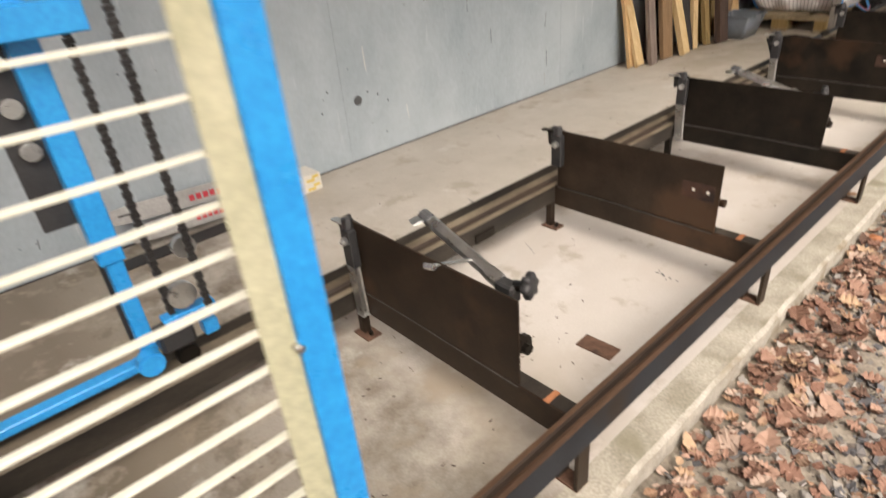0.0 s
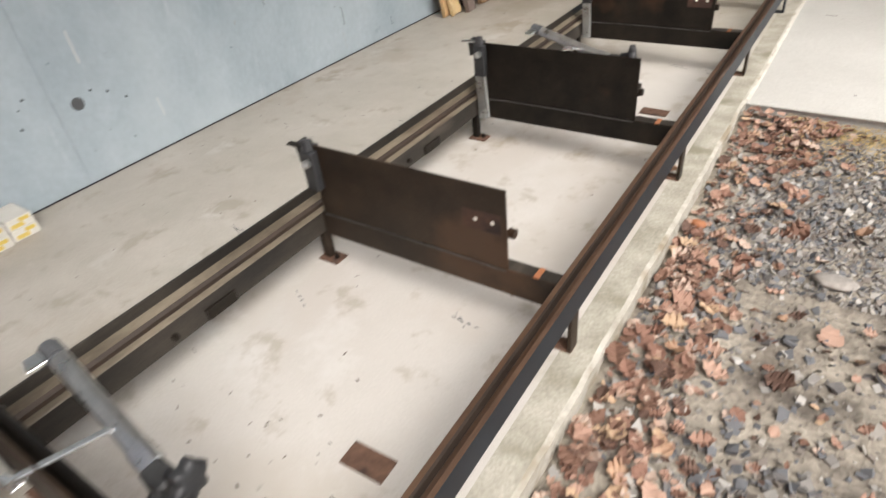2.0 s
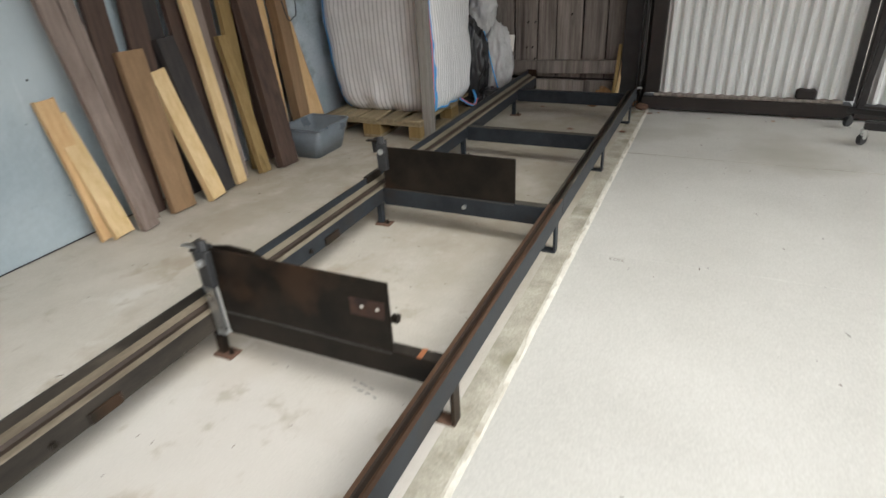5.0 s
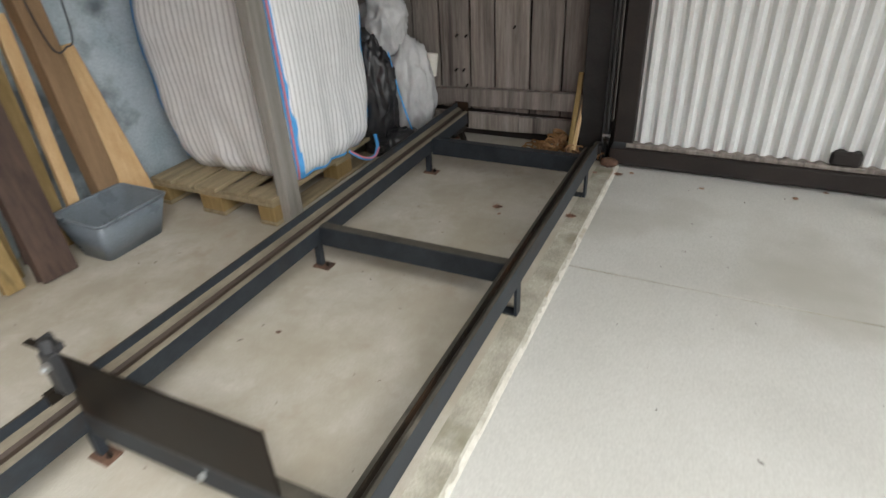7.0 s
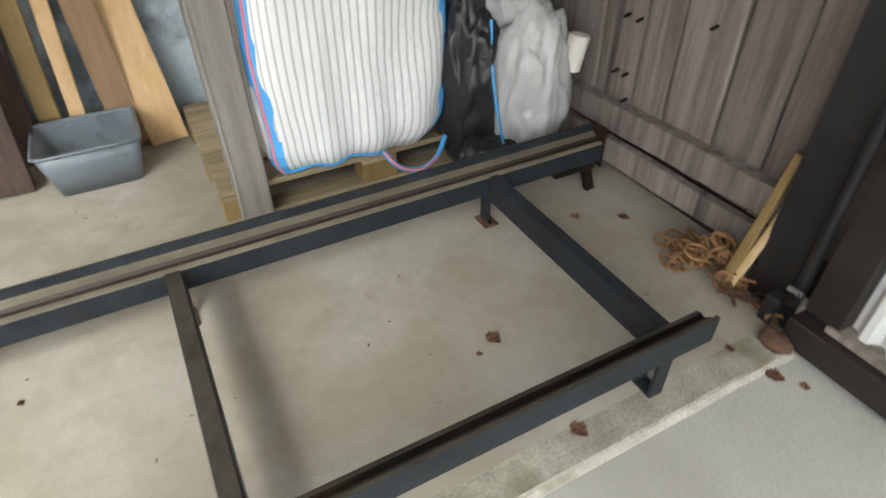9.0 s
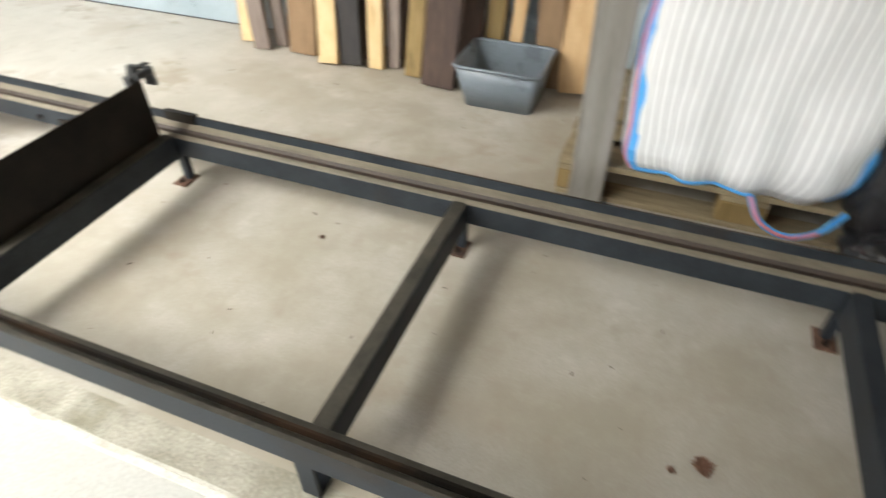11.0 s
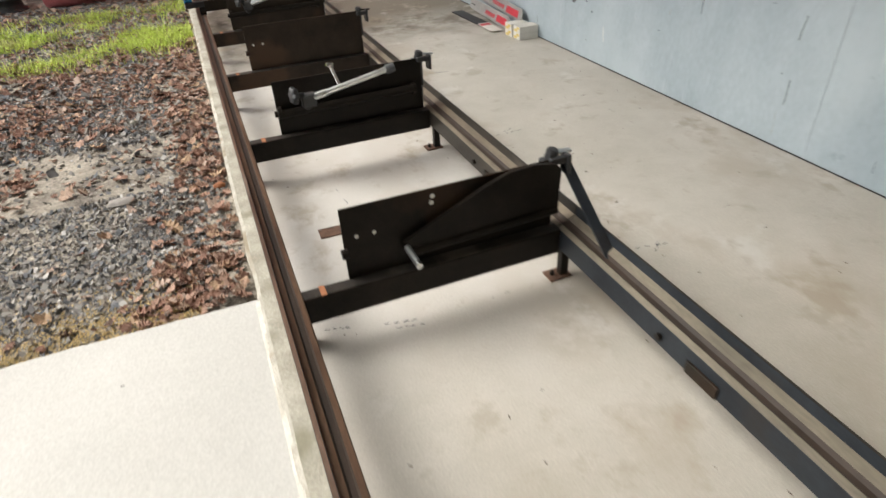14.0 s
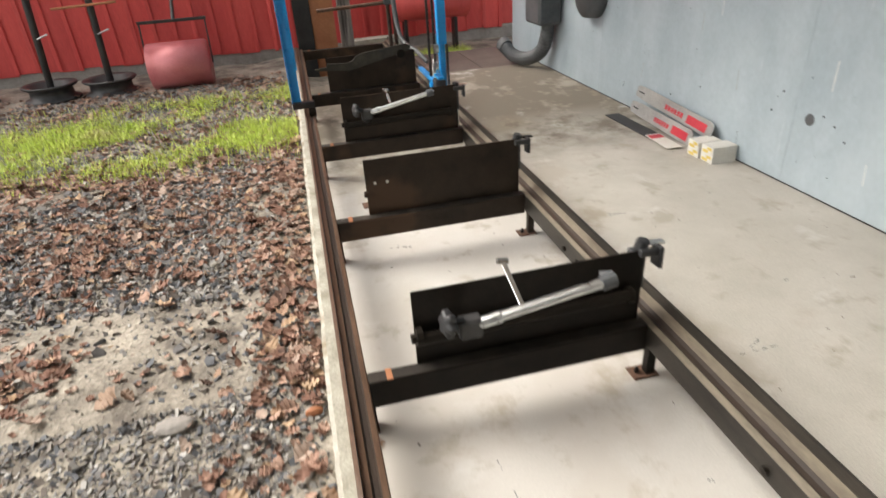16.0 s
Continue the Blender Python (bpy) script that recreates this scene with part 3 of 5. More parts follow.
# marks and small holes on the wall
rng = random.Random(4)
bm = None
for i in range(46):
    y, z, r = rng.uniform(-1.2, 3.6), rng.uniform(0.08, 1.3), rng.choice((0.002, 0.0025, 0.0035, 0.006))
    bm = rod((WALL_X - 0.002, y, z), (WALL_X + 0.0006, y, z), r, 7, None, bm)
part("wall_mark", bm, black_mat, wall_west, "dark nail holes and chips")
part("wall_patch", rod((WALL_X - 0.004, 1.022, 0.342), (WALL_X + 0.0008, 1.022, 0.342), 0.028, 12), hose_grey, wall_west, "round grey filled hole")

rng = random.Random(17)
for y, z, ln, w, m_ in [(1.10, 0.62, 0.13, 0.004, carton_white), (1.56, 0.86, 0.07, 0.012, hose_grey), (1.60, 0.84, 0.05, 0.008, hose_grey), (1.36, 0.24, 0.09, 0.003, carton_white)] + [(rng.uniform(-0.9, 3.5), rng.uniform(0.1, 1.2), rng.uniform(0.02, 0.11), rng.uniform(0.0015, 0.004), rng.choice((carton_white, bar_grey, hose_grey))) for i in range(22)]:
    part("scuff_mark", beam((WALL_X + 0.0004, y, z), (WALL_X + 0.0004, y + rng.uniform(-0.012, 0.012), z - ln), w, 0.0008, (0, 1, 0), 0), m_, wall_west, "thin scratch in the paint")

# north wall of weathered boards, with two rails along its foot
wall_north = solo("wall_north", box(WALL_X, 0.02, END_Y + 0.045, END_Y + 0.13, -0.05, 3.19, 0), brown_frame, "weathered grey-brown board wall with gaps", "wall", "", "structure")
x = WALL_X
k = 0
while x < -0.02:
    w = (0.20, 0.16, 0.215, 0.19, 0.22, 0.175)[k % 6]
    x1 = min(x + w, 0.0)
    part("plank", beam(((x + x1) / 2, END_Y + 0.015, 0.18), ((x + x1) / 2, END_Y + 0.015, 3.1), x1 - x - 0.014, 0.026, (1, 0, 0), 0.002, 10, 0.007, None, k), wood_grey, wall_north)
    x, k = x1, k + 1
part("rail_board", beam((-1.6, END_Y - 0.03, 0.245), (-0.16, END_Y - 0.03, 0.285), 0.10, 0.05, (0, 0, 1), 0.003, 8, 0.004), wood_grey, wall_north, "grey-brown horizontal board")
part("rail_board", beam((-1.6, END_Y - 0.01, 0.105), (-0.57, END_Y - 0.01, 0.112), 0.095, 0.03, (0, 0, 1), 0.003, 6, 0.004), wood_grey, wall_north)
part("rail_board", beam((-0.56, END_Y - 0.008, 0.112), (-0.16, END_Y - 0.008, 0.122), 0.09, 0.03, (0, 0, 1), 0.003, 6, 0.004), wood_grey, wall_north)
bm = None
for px, pz in ((-0.90, 0.62), (-0.96, 0.62), (-0.92, 0.42), (-0.97, 0.42), (-0.9, 0.33), (-0.6, 0.68), (-0.5, 0.95)):
    bm = rod((px, END_Y - 0.004, pz), (px, END_Y - 0.03, pz - 0.006), 0.006, 7, None, bm)
part("nail", bm, steel, wall_north, "dark bent nails")

# unseen shed roof over the track, unseen roof added to shade the apron; south building
solo("apron_shade_roof", box(0.455, 4.6, 3.6, END_Y + 0.9, 3.2, 3.32, 0), ceiling_wood, "unseen boarded roof added over the apron to shade it", "ceiling", "", "structure")
solo("ceiling", box(WALL_X - 0.2, 0.45, -2.6, END_Y + 0.3, 3.2, 3.32, 0), ceiling_wood, "plain boarded shed roof underside", "ceiling", "", "structure")

RED_Y = -4.45
wall_south = solo("wall_south", box(-6, 7, RED_Y - 0.25, RED_Y - 0.03, 0.05, 4.2, 0), red_board, "red painted board and batten barn wall", "wall", "", "structure")
x, k = -2.6, 0
while x < 6.6:
    part("board", box(x + 0.003, x + 0.215, RED_Y - 0.028, RED_Y - 0.005, 0.02 + 0.012 * math.sin(k * 2.1), 4.1, 0.002), red_board, wall_south)
    part("batten", box(x - 0.02, x + 0.022, RED_Y - 0.004, RED_Y + 0.016, 0.02 + 0.012 * math.sin(k * 1.3), 4.1, 0.003), red_board, wall_south)
    x, k = x + 0.218, k + 1
solo("foundation", box(-6, 7, RED_Y - 0.2, RED_Y - 0.02, -0.3, 0.045, 0.01), stone_base, "low grey stone foundation under the red wall", "foundation", "", "structure")

# ---- the sawmill track ----
BUNKS = {"Y": -3.05, "Z": -1.2, "A": 0.0, "B": 0.992, "C": 1.97, "D": 3.085, "E": 4.2, "F": 5.275, "G": 6.32}
TOP, LOW = 0.2, 0.115
track = thing("sawmill_track", (-0.45, 1.9, 0), "long dark steel sawmill track with bolted feet", "sawmill track")


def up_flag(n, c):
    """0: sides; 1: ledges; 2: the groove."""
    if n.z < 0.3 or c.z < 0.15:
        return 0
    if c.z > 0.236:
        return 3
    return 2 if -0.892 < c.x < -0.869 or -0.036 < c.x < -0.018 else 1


L_OUT = [(-0.926, 0.128), (-0.926, 0.253), (-0.919, 0.253), (-0.917, 0.224), (-0.893, 0.214), (-0.887, 0.204), (-0.874, 0.202), (-0.868, 0.206), (-0.855, 0.200), (-0.853, 0.197), (-0.853, 0.128)]
R_OUT = [(0.013, 0.158), (0.013, 0.238), (0.002, 0.238), (0.0, 0.222), (-0.016, 0.217), (-0.021, 0.208), (-0.033, 0.206), (-0.037, 0.211), (-0.050, 0.208), (-0.053, 0.204), (-0.053, 0.128), (-0.012, 0.128), (-0.012, 0.158)]
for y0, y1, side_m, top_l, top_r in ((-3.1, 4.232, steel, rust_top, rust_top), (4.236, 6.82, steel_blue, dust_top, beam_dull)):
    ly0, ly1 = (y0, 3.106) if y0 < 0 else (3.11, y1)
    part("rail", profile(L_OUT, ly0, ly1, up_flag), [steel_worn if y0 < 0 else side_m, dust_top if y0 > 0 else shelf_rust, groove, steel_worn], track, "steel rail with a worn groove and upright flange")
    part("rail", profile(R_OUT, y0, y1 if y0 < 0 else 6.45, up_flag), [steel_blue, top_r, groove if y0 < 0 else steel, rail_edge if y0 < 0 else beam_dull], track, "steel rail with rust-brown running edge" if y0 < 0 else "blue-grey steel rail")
part("rail_joint", box(-0.934, -0.914, 4.17, 4.30, 0.185, 0.258, 0.001), steel, track)
part("end_plate", box(-0.935, -0.85, 6.822, 6.83, 0.10, 0.258, 0.001), steel, track)
part("end_leg", beam((-0.90, 6.78, 0.135), (-0.865, 6.80, 0.0005), 0.035, 0.02, (0, 1, 0), 0.002), steel, track, "bent end leg")
part("gusset", box(-0.905, -0.855, 6.62, 6.80, 0.100, 0.127, 0.002), steel, track)
for y in (0.42, 1.45, 2.5, 3.6):
    part("bolt", rod((-0.853, y, 0.155), (-0.843, y, 0.155), 0.010, 6), steel, track)
    part("bracket", box(-0.853, -0.845, y + 0.1, y + 0.2, 0.13, 0.165, 0.001), steel, track)


def bolt(parent, at, way, r=0.009, m=None, ln=0.012):
    a = Vector(at)
    bm = rod(a, a + Vector(way) * ln, r, 6)
    rod(a, a + Vector(way) * ln * 1.6, r * 0.5, 8, None, bm)
    return part("bolt", bm, m or zinc, parent)


for key, y in BUNKS.items():
    early = y < 4.1
    deep = 0.046
    m = steel_brown if y < 1.5 else steel if early else steel_blue
    cb = part("cross_beam", box(-0.853, -0.052, y, y + deep, LOW, TOP, 0.003), [m], track)
    part("beam_top", box(-0.852, -0.053, y + 0.003, y + deep - 0.003, TOP + 0.0005, TOP + 0.0025, 0.0005), steel_worn if early else beam_dull if key != "G" else steel_blue, cb, "worn upper face of the beam" if early else "dusty grey upper face of the beam")
    # outer bracket foot
    leg = part("outer_leg", box(-0.011, 0.0, y - 0.022, y + 0.022, 0.004, 0.157, 0.001), m, track)
    part("leg_foot", box(-0.065, -0.0002, y - 0.022, y + 0.022, 0.0005, 0.008, 0.001), rust if early else m, leg)
    part("leg_web", box(-0.062, -0.054, y - 0.022, y + 0.022, 0.008, 0.127, 0.001), m, leg)
    # inner foot with a rusty bolted plate
    leg = part("inner_leg", beam((-0.888, y + 0.02, 0.004), (-0.888, y + 0.02, 0.135), 0.028, 0.028, (0, 1, 0), 0.002), m, track)
    part("foot_plate", box(-0.912, -0.832, y - 0.012, y + 0.045, 0.0005, 0.007, 0.001), rust, leg, "small rusty floor plate")
    bolt(leg, (-0.852, y + 0.016, 0.007), (0, 0, 1), 0.008, steel, 0.012)
    if key in "ZABCDE":
        top = {"A": 0.446, "B": 0.438, "C": 0.430, "D": 0.428, "E": 0.406, "Z": 0.442}[key]
        sp = part("stop_plate", box(-0.838, -0.190, y, y + 0.007, TOP + 0.003, top, 0.0015), steel_brown if y < 1.5 else steel, cb, "upright black steel plate")
        part("weld_seam", beam((-0.836, y - 0.001, TOP - 0.002), (-0.195, y - 0.001, TOP - 0.002), 0.0025, 0.003, (0, 0, 1), 0.0005, 14, 0.004), seam_steel, cb, "thin weld seam")
    if key in "BD":
        x0 = -0.318
        part("rust_patch", box(x0, x0 + 0.112, y - 0.0012, y + 0.001, 0.305, 0.362, 0.0004), rust_dark, cb, "brown rust patch")
        for hx in (x0 + 0.04, x0 + 0.09):
            part("hole", rod((hx, y - 0.002, 0.337), (hx, y + 0.0085, 0.337), 0.006, 8), carton_white, cb, "bright drilled hole")
    if key in "ABCD":
        part("side_bolt", rod((-0.196, y + 0.025, 0.302), (-0.178, y + 0.025, 0.302), 0.014, 8), steel, cb)
    if early:
        part("paint_mark", box(-0.118, -0.102, y - 0.0006, y + 0.045, TOP + 0.001, TOP + 0.0035, 0.0003), orange_rust, cb, "orange paint mark")
    if key == "E":
        bolt(cb, (-0.43, y, 0.158), (0, -1, 0), 0.010)


def log_stop(key, swung):
    """The pivoting stop at a bunk's inner end: sleeve, zinc bar, bolt and hooked head."""
    y, x = BUNKS[key], -0.828
    s = thing("log_stop", (x, y, TOP), "pivoting log stop with black sleeve and zinc-plated bar", "log stop", "log stops")
    part("sleeve", box(x - 0.022, x + 0.024, y - 0.030, y - 0.002, 0.300, 0.425, 0.003), plastic_black, s)
    if swung:
        part("bar", beam((x, y - 0.017, 0.302), (x + 0.008, y - 0.017, 0.125), 0.030, 0.020, (1, 0, 0), 0.004), zinc, s, "zinc-plated square bar")
    part("head", rod((x - 0.004, y - 0.012, 0.42), (x - 0.010, y - 0.006, 0.455), 0.019, 8, 0.018, None, 0.003), plastic_black, s, "black rounded head")
    part("tongue", beam((x - 0.075, y - 0.014, 0.436), (x - 0.01, y - 0.014, 0.438), 0.022, 0.006, (0, 1, 0), 0.001), zinc if swung else steel, s)
    part("hook_plate", beam((x - 0.047, y + 0.008, 0.438), (x - 0.045, y + 0.012, 0.380), 0.040, 0.008, (0, 1, 0), 0.002), plastic_black, s)
    part("hook_arm", box(x - 0.05, x + 0.01, y + 0.004, y + 0.022, 0.415, 0.435, 0.002), plastic_black, s)
    bolt(s, (x + 0.004, y - 0.030, 0.392), (0, -1, 0), 0.014)
    return s


for key in "ABCDE":
    log_stop(key, key in "ACD")


def star_knob(parent, at, way, r):
    """A six-lobed grip on a short stem, as one moulded body."""
    a, w = Vector(at), Vector(way).normalized()
    u = w.cross(Vector((0, 0, 1))).normalized()
    k = u.cross(w)
    bm = bmesh.new()
    loops = []
    for d, f in ((-0.030, 0.30), (-0.004, 0.30), (0.0, 0.86), (0.004, 1.0), (0.018, 1.0), (0.023, 0.84), (0.025, 0.4)):
        loop = []
        for i in range(36):
            q = 2 * math.pi * i / 36
            rr = r * f * (1 + (0.16 * math.cos(6 * q) - 0.04 if f > 0.5 else 0))
            loop.append(bm.verts.new(a + w * d + (u * math.cos(q) + k * math.sin(q)) * rr))
        loops.append(loop)
    for la, lb in zip(loops, loops[1:]):
        for i in range(36):
            bm.faces.new((la[i], la[(i + 1) % 36], lb[(i + 1) % 36], lb[i]))
    bm.faces.new(loops[0])
    bm.faces.new(loops[-1])
    return part("knob", bm, plastic_black, parent, "black star knob", True)


def log_clamp(key):
    y = BUNKS[key]
    c = thing("log_clamp", (-0.45, y + 0.06, TOP), "zinc log clamp with star knob on a round steel bar", "log clamp", "log clamps")
    bm = rod((-0.80, y + 0.032, 0.312), (-0.19, y + 0.032, 0.300), 0.017, 16)
    part("guide_bar", bm, steel, c, "dark round guide bar")
    for x in (-0.79, -0.20):
        part("collar", rod((x - 0.008, y + 0.028, 0.309), (x + 0.008, y + 0.028, 0.309), 0.024, 10), steel, c)
    a, b = Vector((-0.33, y + 0.11, 0.375)), Vector((-0.655, y + 0.145, 0.452))
    part("arm", beam(a, b, 0.036, 0.022, (0, 1, 0.55), 0.008), zinc, c, "zinc-plated flat arm")
    part("arm_hook", beam(b + Vector((0, 0.01, 0.004)), b + Vector((-0.016, -0.045, -0.004)), 0.03, 0.006, (1, 0, 0), 0.001), zinc, c)
    part("end_cap", rod(b - (b - a).normalized() * 0.02, b + (b - a).normalized() * 0.02, 0.020, 10, 0.019, None, 0.003), hose_grey, c, "grey end cap")
    part("sleeve", beam(a + (b - a) * 0.03, a + (b - a) * 0.20, 0.040, 0.026, (0, 1, 0.55), 0.006), zinc, c, "worn zinc sleeve")
    part("lever", beam(a + (b - a) * 0.36, (-0.445, y - 0.03, 0.452), 0.014, 0.006, (1, 0, 0), 0.001), chrome, c, "bright steel lever")
    part("lever_head", rod((-0.46, y - 0.032, 0.449), (-0.43, y - 0.03, 0.455), 0.0085, 8), chrome, c)
    jaw = box(-0.345, -0.285, y + 0.085, y + 0.125, 0.340, 0.395, 0.006)
    rod((-0.315, y + 0.03, 0.31), (-0.315, y + 0.10, 0.36), 0.016, 8, None, jaw)
    part("jaw", jaw, tyre_black, c, "dark cast clamp jaw")
    part("spindle", rod((-0.30, y + 0.105, 0.385), (-0.262, y + 0.112, 0.394), 0.009, 8), steel, c)
    star_knob(c, (-0.268, y + 0.118, 0.398), (1.0, 0.25, 0.12), 0.032)
    return c


for key in "AC":
    log_clamp(key)

# tapered lever plate on the bunk with a diagonal strap
y = BUNKS["D"]
lp = thing("lever_plate", (-0.6, y + 0.02, TOP), "black tapered lever plate with a zinc peg and strap", "lever plate")
bm = bmesh.new()
out = [(-0.845, 0.255), (-0.36, 0.272), (-0.352, 0.292), (-0.60, 0.405), (-0.68, 0.432), (-0.76, 0.436), (-0.83, 0.424), (-0.848, 0.40)]
va = [bm.verts.new((px, y + 0.018, pz)) for px, pz in out]
vb = [bm.verts.new((px, y + 0.030, pz)) for px, pz in out]
bm.faces.new(va), bm.faces.new(vb)
for i in range(len(out)):
    bm.faces.new((va[i], va[(i + 1) % len(out)], vb[(i + 1) % len(out)], vb[i]))
part("plate", bm, steel, lp)
part("peg", rod((-0.36, y + 0.030, 0.275), (-0.362, y + 0.125, 0.272), 0.010, 10), zinc, lp, "zinc-plated peg")
part("bar", rod((-0.84, y + 0.03, 0.27), (-0.36, y + 0.03, 0.255), 0.013, 10), steel, lp)
part("strap", beam((-0.878, y - 0.004, 0.41), (-0.90, y + 0.235, 0.205), 0.032, 0.006, (1, 0, 0), 0.001), steel_blue, lp, "dark diagonal steel strap")
for px, pz in ((-0.448, 0.385), (-0.452, 0.405)):
    part("hole", rod((px, y + 0.0005, pz), (px, y + 0.009, pz), 0.007, 8), carton_white, cb)

# wavy lever bar on the bunk near the saw head
y = BUNKS["Z"]
wl_ = thing("lever_bar", (-0.5, y + 0.06, TOP), "grey steel lever bar with a bent wavy shape", "lever bar")
bm = bmesh.new()
wave = ((-0.105, 0.390), (-0.185, 0.397), (-0.200, 0.418), (-0.330, 0.410), (-0.372, 0.420), (-0.404, 0.452), (-0.455, 0.468), (-0.757, 0.502), (-0.800, 0.488), (-0.784, 0.455), (-0.395, 0.366), (-0.340, 0.357), (-0.264, 0.366), (-0.107, 0.376))
face = bm.faces.new([bm.verts.new((px, y + 0.084, pz)) for px, pz in wave])
for v in [e for e in bmesh.ops.extrude_face_region(bm, geom=[face])["geom"] if isinstance(e, bmesh.types.BMVert)]:
    v.co.y += 0.014
bmesh.ops.recalc_face_normals(bm, faces=bm.faces)
part("bar", bm, beam_dull, wl_, "worn grey-brown flat bar with a wavy edge")
part("hub", rod((-0.72, y + 0.01, 0.44), (-0.72, y + 0.11, 0.44), 0.03, 12), steel, wl_)

# rusty loose plates on the floor
for px, py, a in ((-0.265, 0.452, 2), (-0.262, 2.507, -1)):
    bm = box(-0.06, 0.06, -0.032, 0.032, 0.0005, 0.006, 0.001)
    rod((-0.02, 0.01, 0.006), (-0.02, 0.01, 0.008), 0.008, 8, None, bm)
    rod((0.025, -0.008, 0.006), (0.025, -0.008, 0.008), 0.006, 8, None, bm)
    bmesh.ops.transform(bm, matrix=pose(px, py, 0, 0, 0, a), verts=bm.verts)
    solo("rusty_plate", bm, rust, "small rusty steel plate lying on the concrete", "metal plate", "rusty plates")

# ---- the band saw head on the track ----
saw = thing("band_sawmill", (-0.45, -0.9, 0.25), "blue band sawmill head with a slatted guard standing on the track", "sawmill")
part("guard_back", box(0.020, 0.0695, -0.6154, -0.6145, 0.30, 2.1, 0), blue_paint, saw, "blue painted back of the post")
part("guard_post", beam((0.062, -0.630, 0.30), (0.062, -0.630, 2.1), 0.032, 0.004, (0.016, 0.0275, 0), 0.001), olive_metal, saw, "bare olive-grey guard post flange")
for z in (0.48, 0.84, 1.2):
    part("guard_bolt", rod((0.070, -0.618, z), (0.081, -0.618, z), 0.005, 8, None, None, 0.001), zinc, saw)
part("guard_post", box(0.070, 0.076, -0.6155, -0.578, 0.30, 2.1, 0.001), blue_paint, saw, "bright blue guard post")
part("post_foot", box(-0.06, 0.076, -0.635, -0.575, 0.262, 0.30, 0.003), black_paint, saw, "dark carriage foot")
part("foot_cap", box(0.052, 0.080, -0.62, -0.58, 0.2625, 0.285, 0.003), zinc, saw)
part("wheel", rod((-0.062, -0.6, 0.232), (-0.018, -0.6, 0.232), 0.03, 20, None, None, 0.003), steel, saw, "small grooved track wheel")
for i in range(20):
    z = 0.43 + 0.0467 * i
    part("guard_slat", beam((0.036, -1.62, z), (0.036, -0.630, z), 0.0105, 0.004, (1, 0, 0), 0.0006), slat_metal, saw)
part("guard_frame", box(0.02, 0.05, -1.66, -1.62, 0.30, 2.1, 0.002), blue_paint, saw)
part("skid", box(-0.925, -0.885, -1.35, -0.60, 0.256, 0.280, 0.003), blue_paint, saw, "blue carriage base beam")
part("track_wheel", rod((-0.93, -0.52, 0.232), (-0.89, -0.52, 0.232), 0.03, 18, None, None, 0.003), steel, saw)
part("pivot", rod((-0.86, -0.62, 0.30), (-0.82, -0.62, 0.30), 0.032, 14, None, None, 0.004), blue_paint, saw)
part("column", box(-0.938, -0.882, -0.633, -0.577, 0.56, 2.2, 0.003), blue_paint, saw, "blue upright column")
part("column_foot", box(-0.927, -0.888, -0.622, -0.584, 0.285, 0.5595, 0.003), blue_paint, saw, "narrower blue foot of the column")
part("column_edge", box(-0.9445, -0.9405, -0.630, -0.578, 0.30, 0.56, 0.001), plastic_black, saw, "dark backing strip")
for px in (-0.80, -0.755):
    part("rear_post", rod((px, -1.74, 0.26), (px, -1.74, 1.9), 0.016, 10), rust_dark, saw, "dark rusty upright pipe")
part("clamp_block", box(-0.80, -0.72, -1.76, -1.70, 0.70, 0.76, 0.006), hose_grey, saw)
part("column_plate", box(-0.945, -0.935, -0.70, -0.63, 0.66, 1.35, 0.002), plastic_black, saw, "dark plate with large round bolts")
for z in (0.84, 0.93, 1.02, 1.11):
    part("plate_bolt", rod((-0.934, -0.662, z), (-0.915, -0.662, z), 0.02, 12, None, None, 0.003), zinc, saw)
part("head_bracket", box(-0.93, -0.80, -0.66, -0.50, 1.06, 1.12, 0.003), blue_paint, saw)
for dx, dy in ((0.0, 0.0), (0.05, 0.075)):
    bm = None
    for i in range(58):
        z = 0.40 + 0.0125 * i
        bm = box(-0.845 + dx - 0.007, -0.845 + dx + 0.007, -0.535 + dy - (0.009 if i % 2 else 0.0065), -0.535 + dy + (0.009 if i % 2 else 0.0065), z, z + 0.011, 0, bm)
    part("chain", bm, black_paint, saw, "black roller chain")
part("chain_sprocket", rod((-0.85, -0.50, 0.44), (-0.83, -0.50, 0.44), 0.035, 14), zinc, saw)
part("chain_sprocket", rod((-0.85, -0.46, 0.56), (-0.83, -0.46, 0.56), 0.028, 14), zinc, saw)
part("lower_bracket", box(-0.875, -0.835, -0.56, -0.43, 0.375, 0.392, 0.003), blue_paint, saw)
part("bracket_block", box(-0.925, -0.885, -0.465, -0.425, 0.268, 0.310, 0.003), blue_paint, saw, "blue bracket block")
part("gear_housing", box(-0.90, -0.83, -0.585, -0.50, 0.30, 0.36, 0.008), plastic_black, saw)
part("cross_pipe", rod((-0.80, -1.72, 0.72), (-0.20, -1.72, 0.70), 0.014, 10), rust, saw, "rusty cross pipe")
part("loop_pipe", tube(curve_points([(-0.78, -1.6, 1.1), (-0.78, -1.6, 0.75), (-0.80, -1.5, 0.48), (-0.88, -1.3, 0.40), (-0.93, -1.2, 0.34)], 6), 0.018, 10), hose_grey, saw)

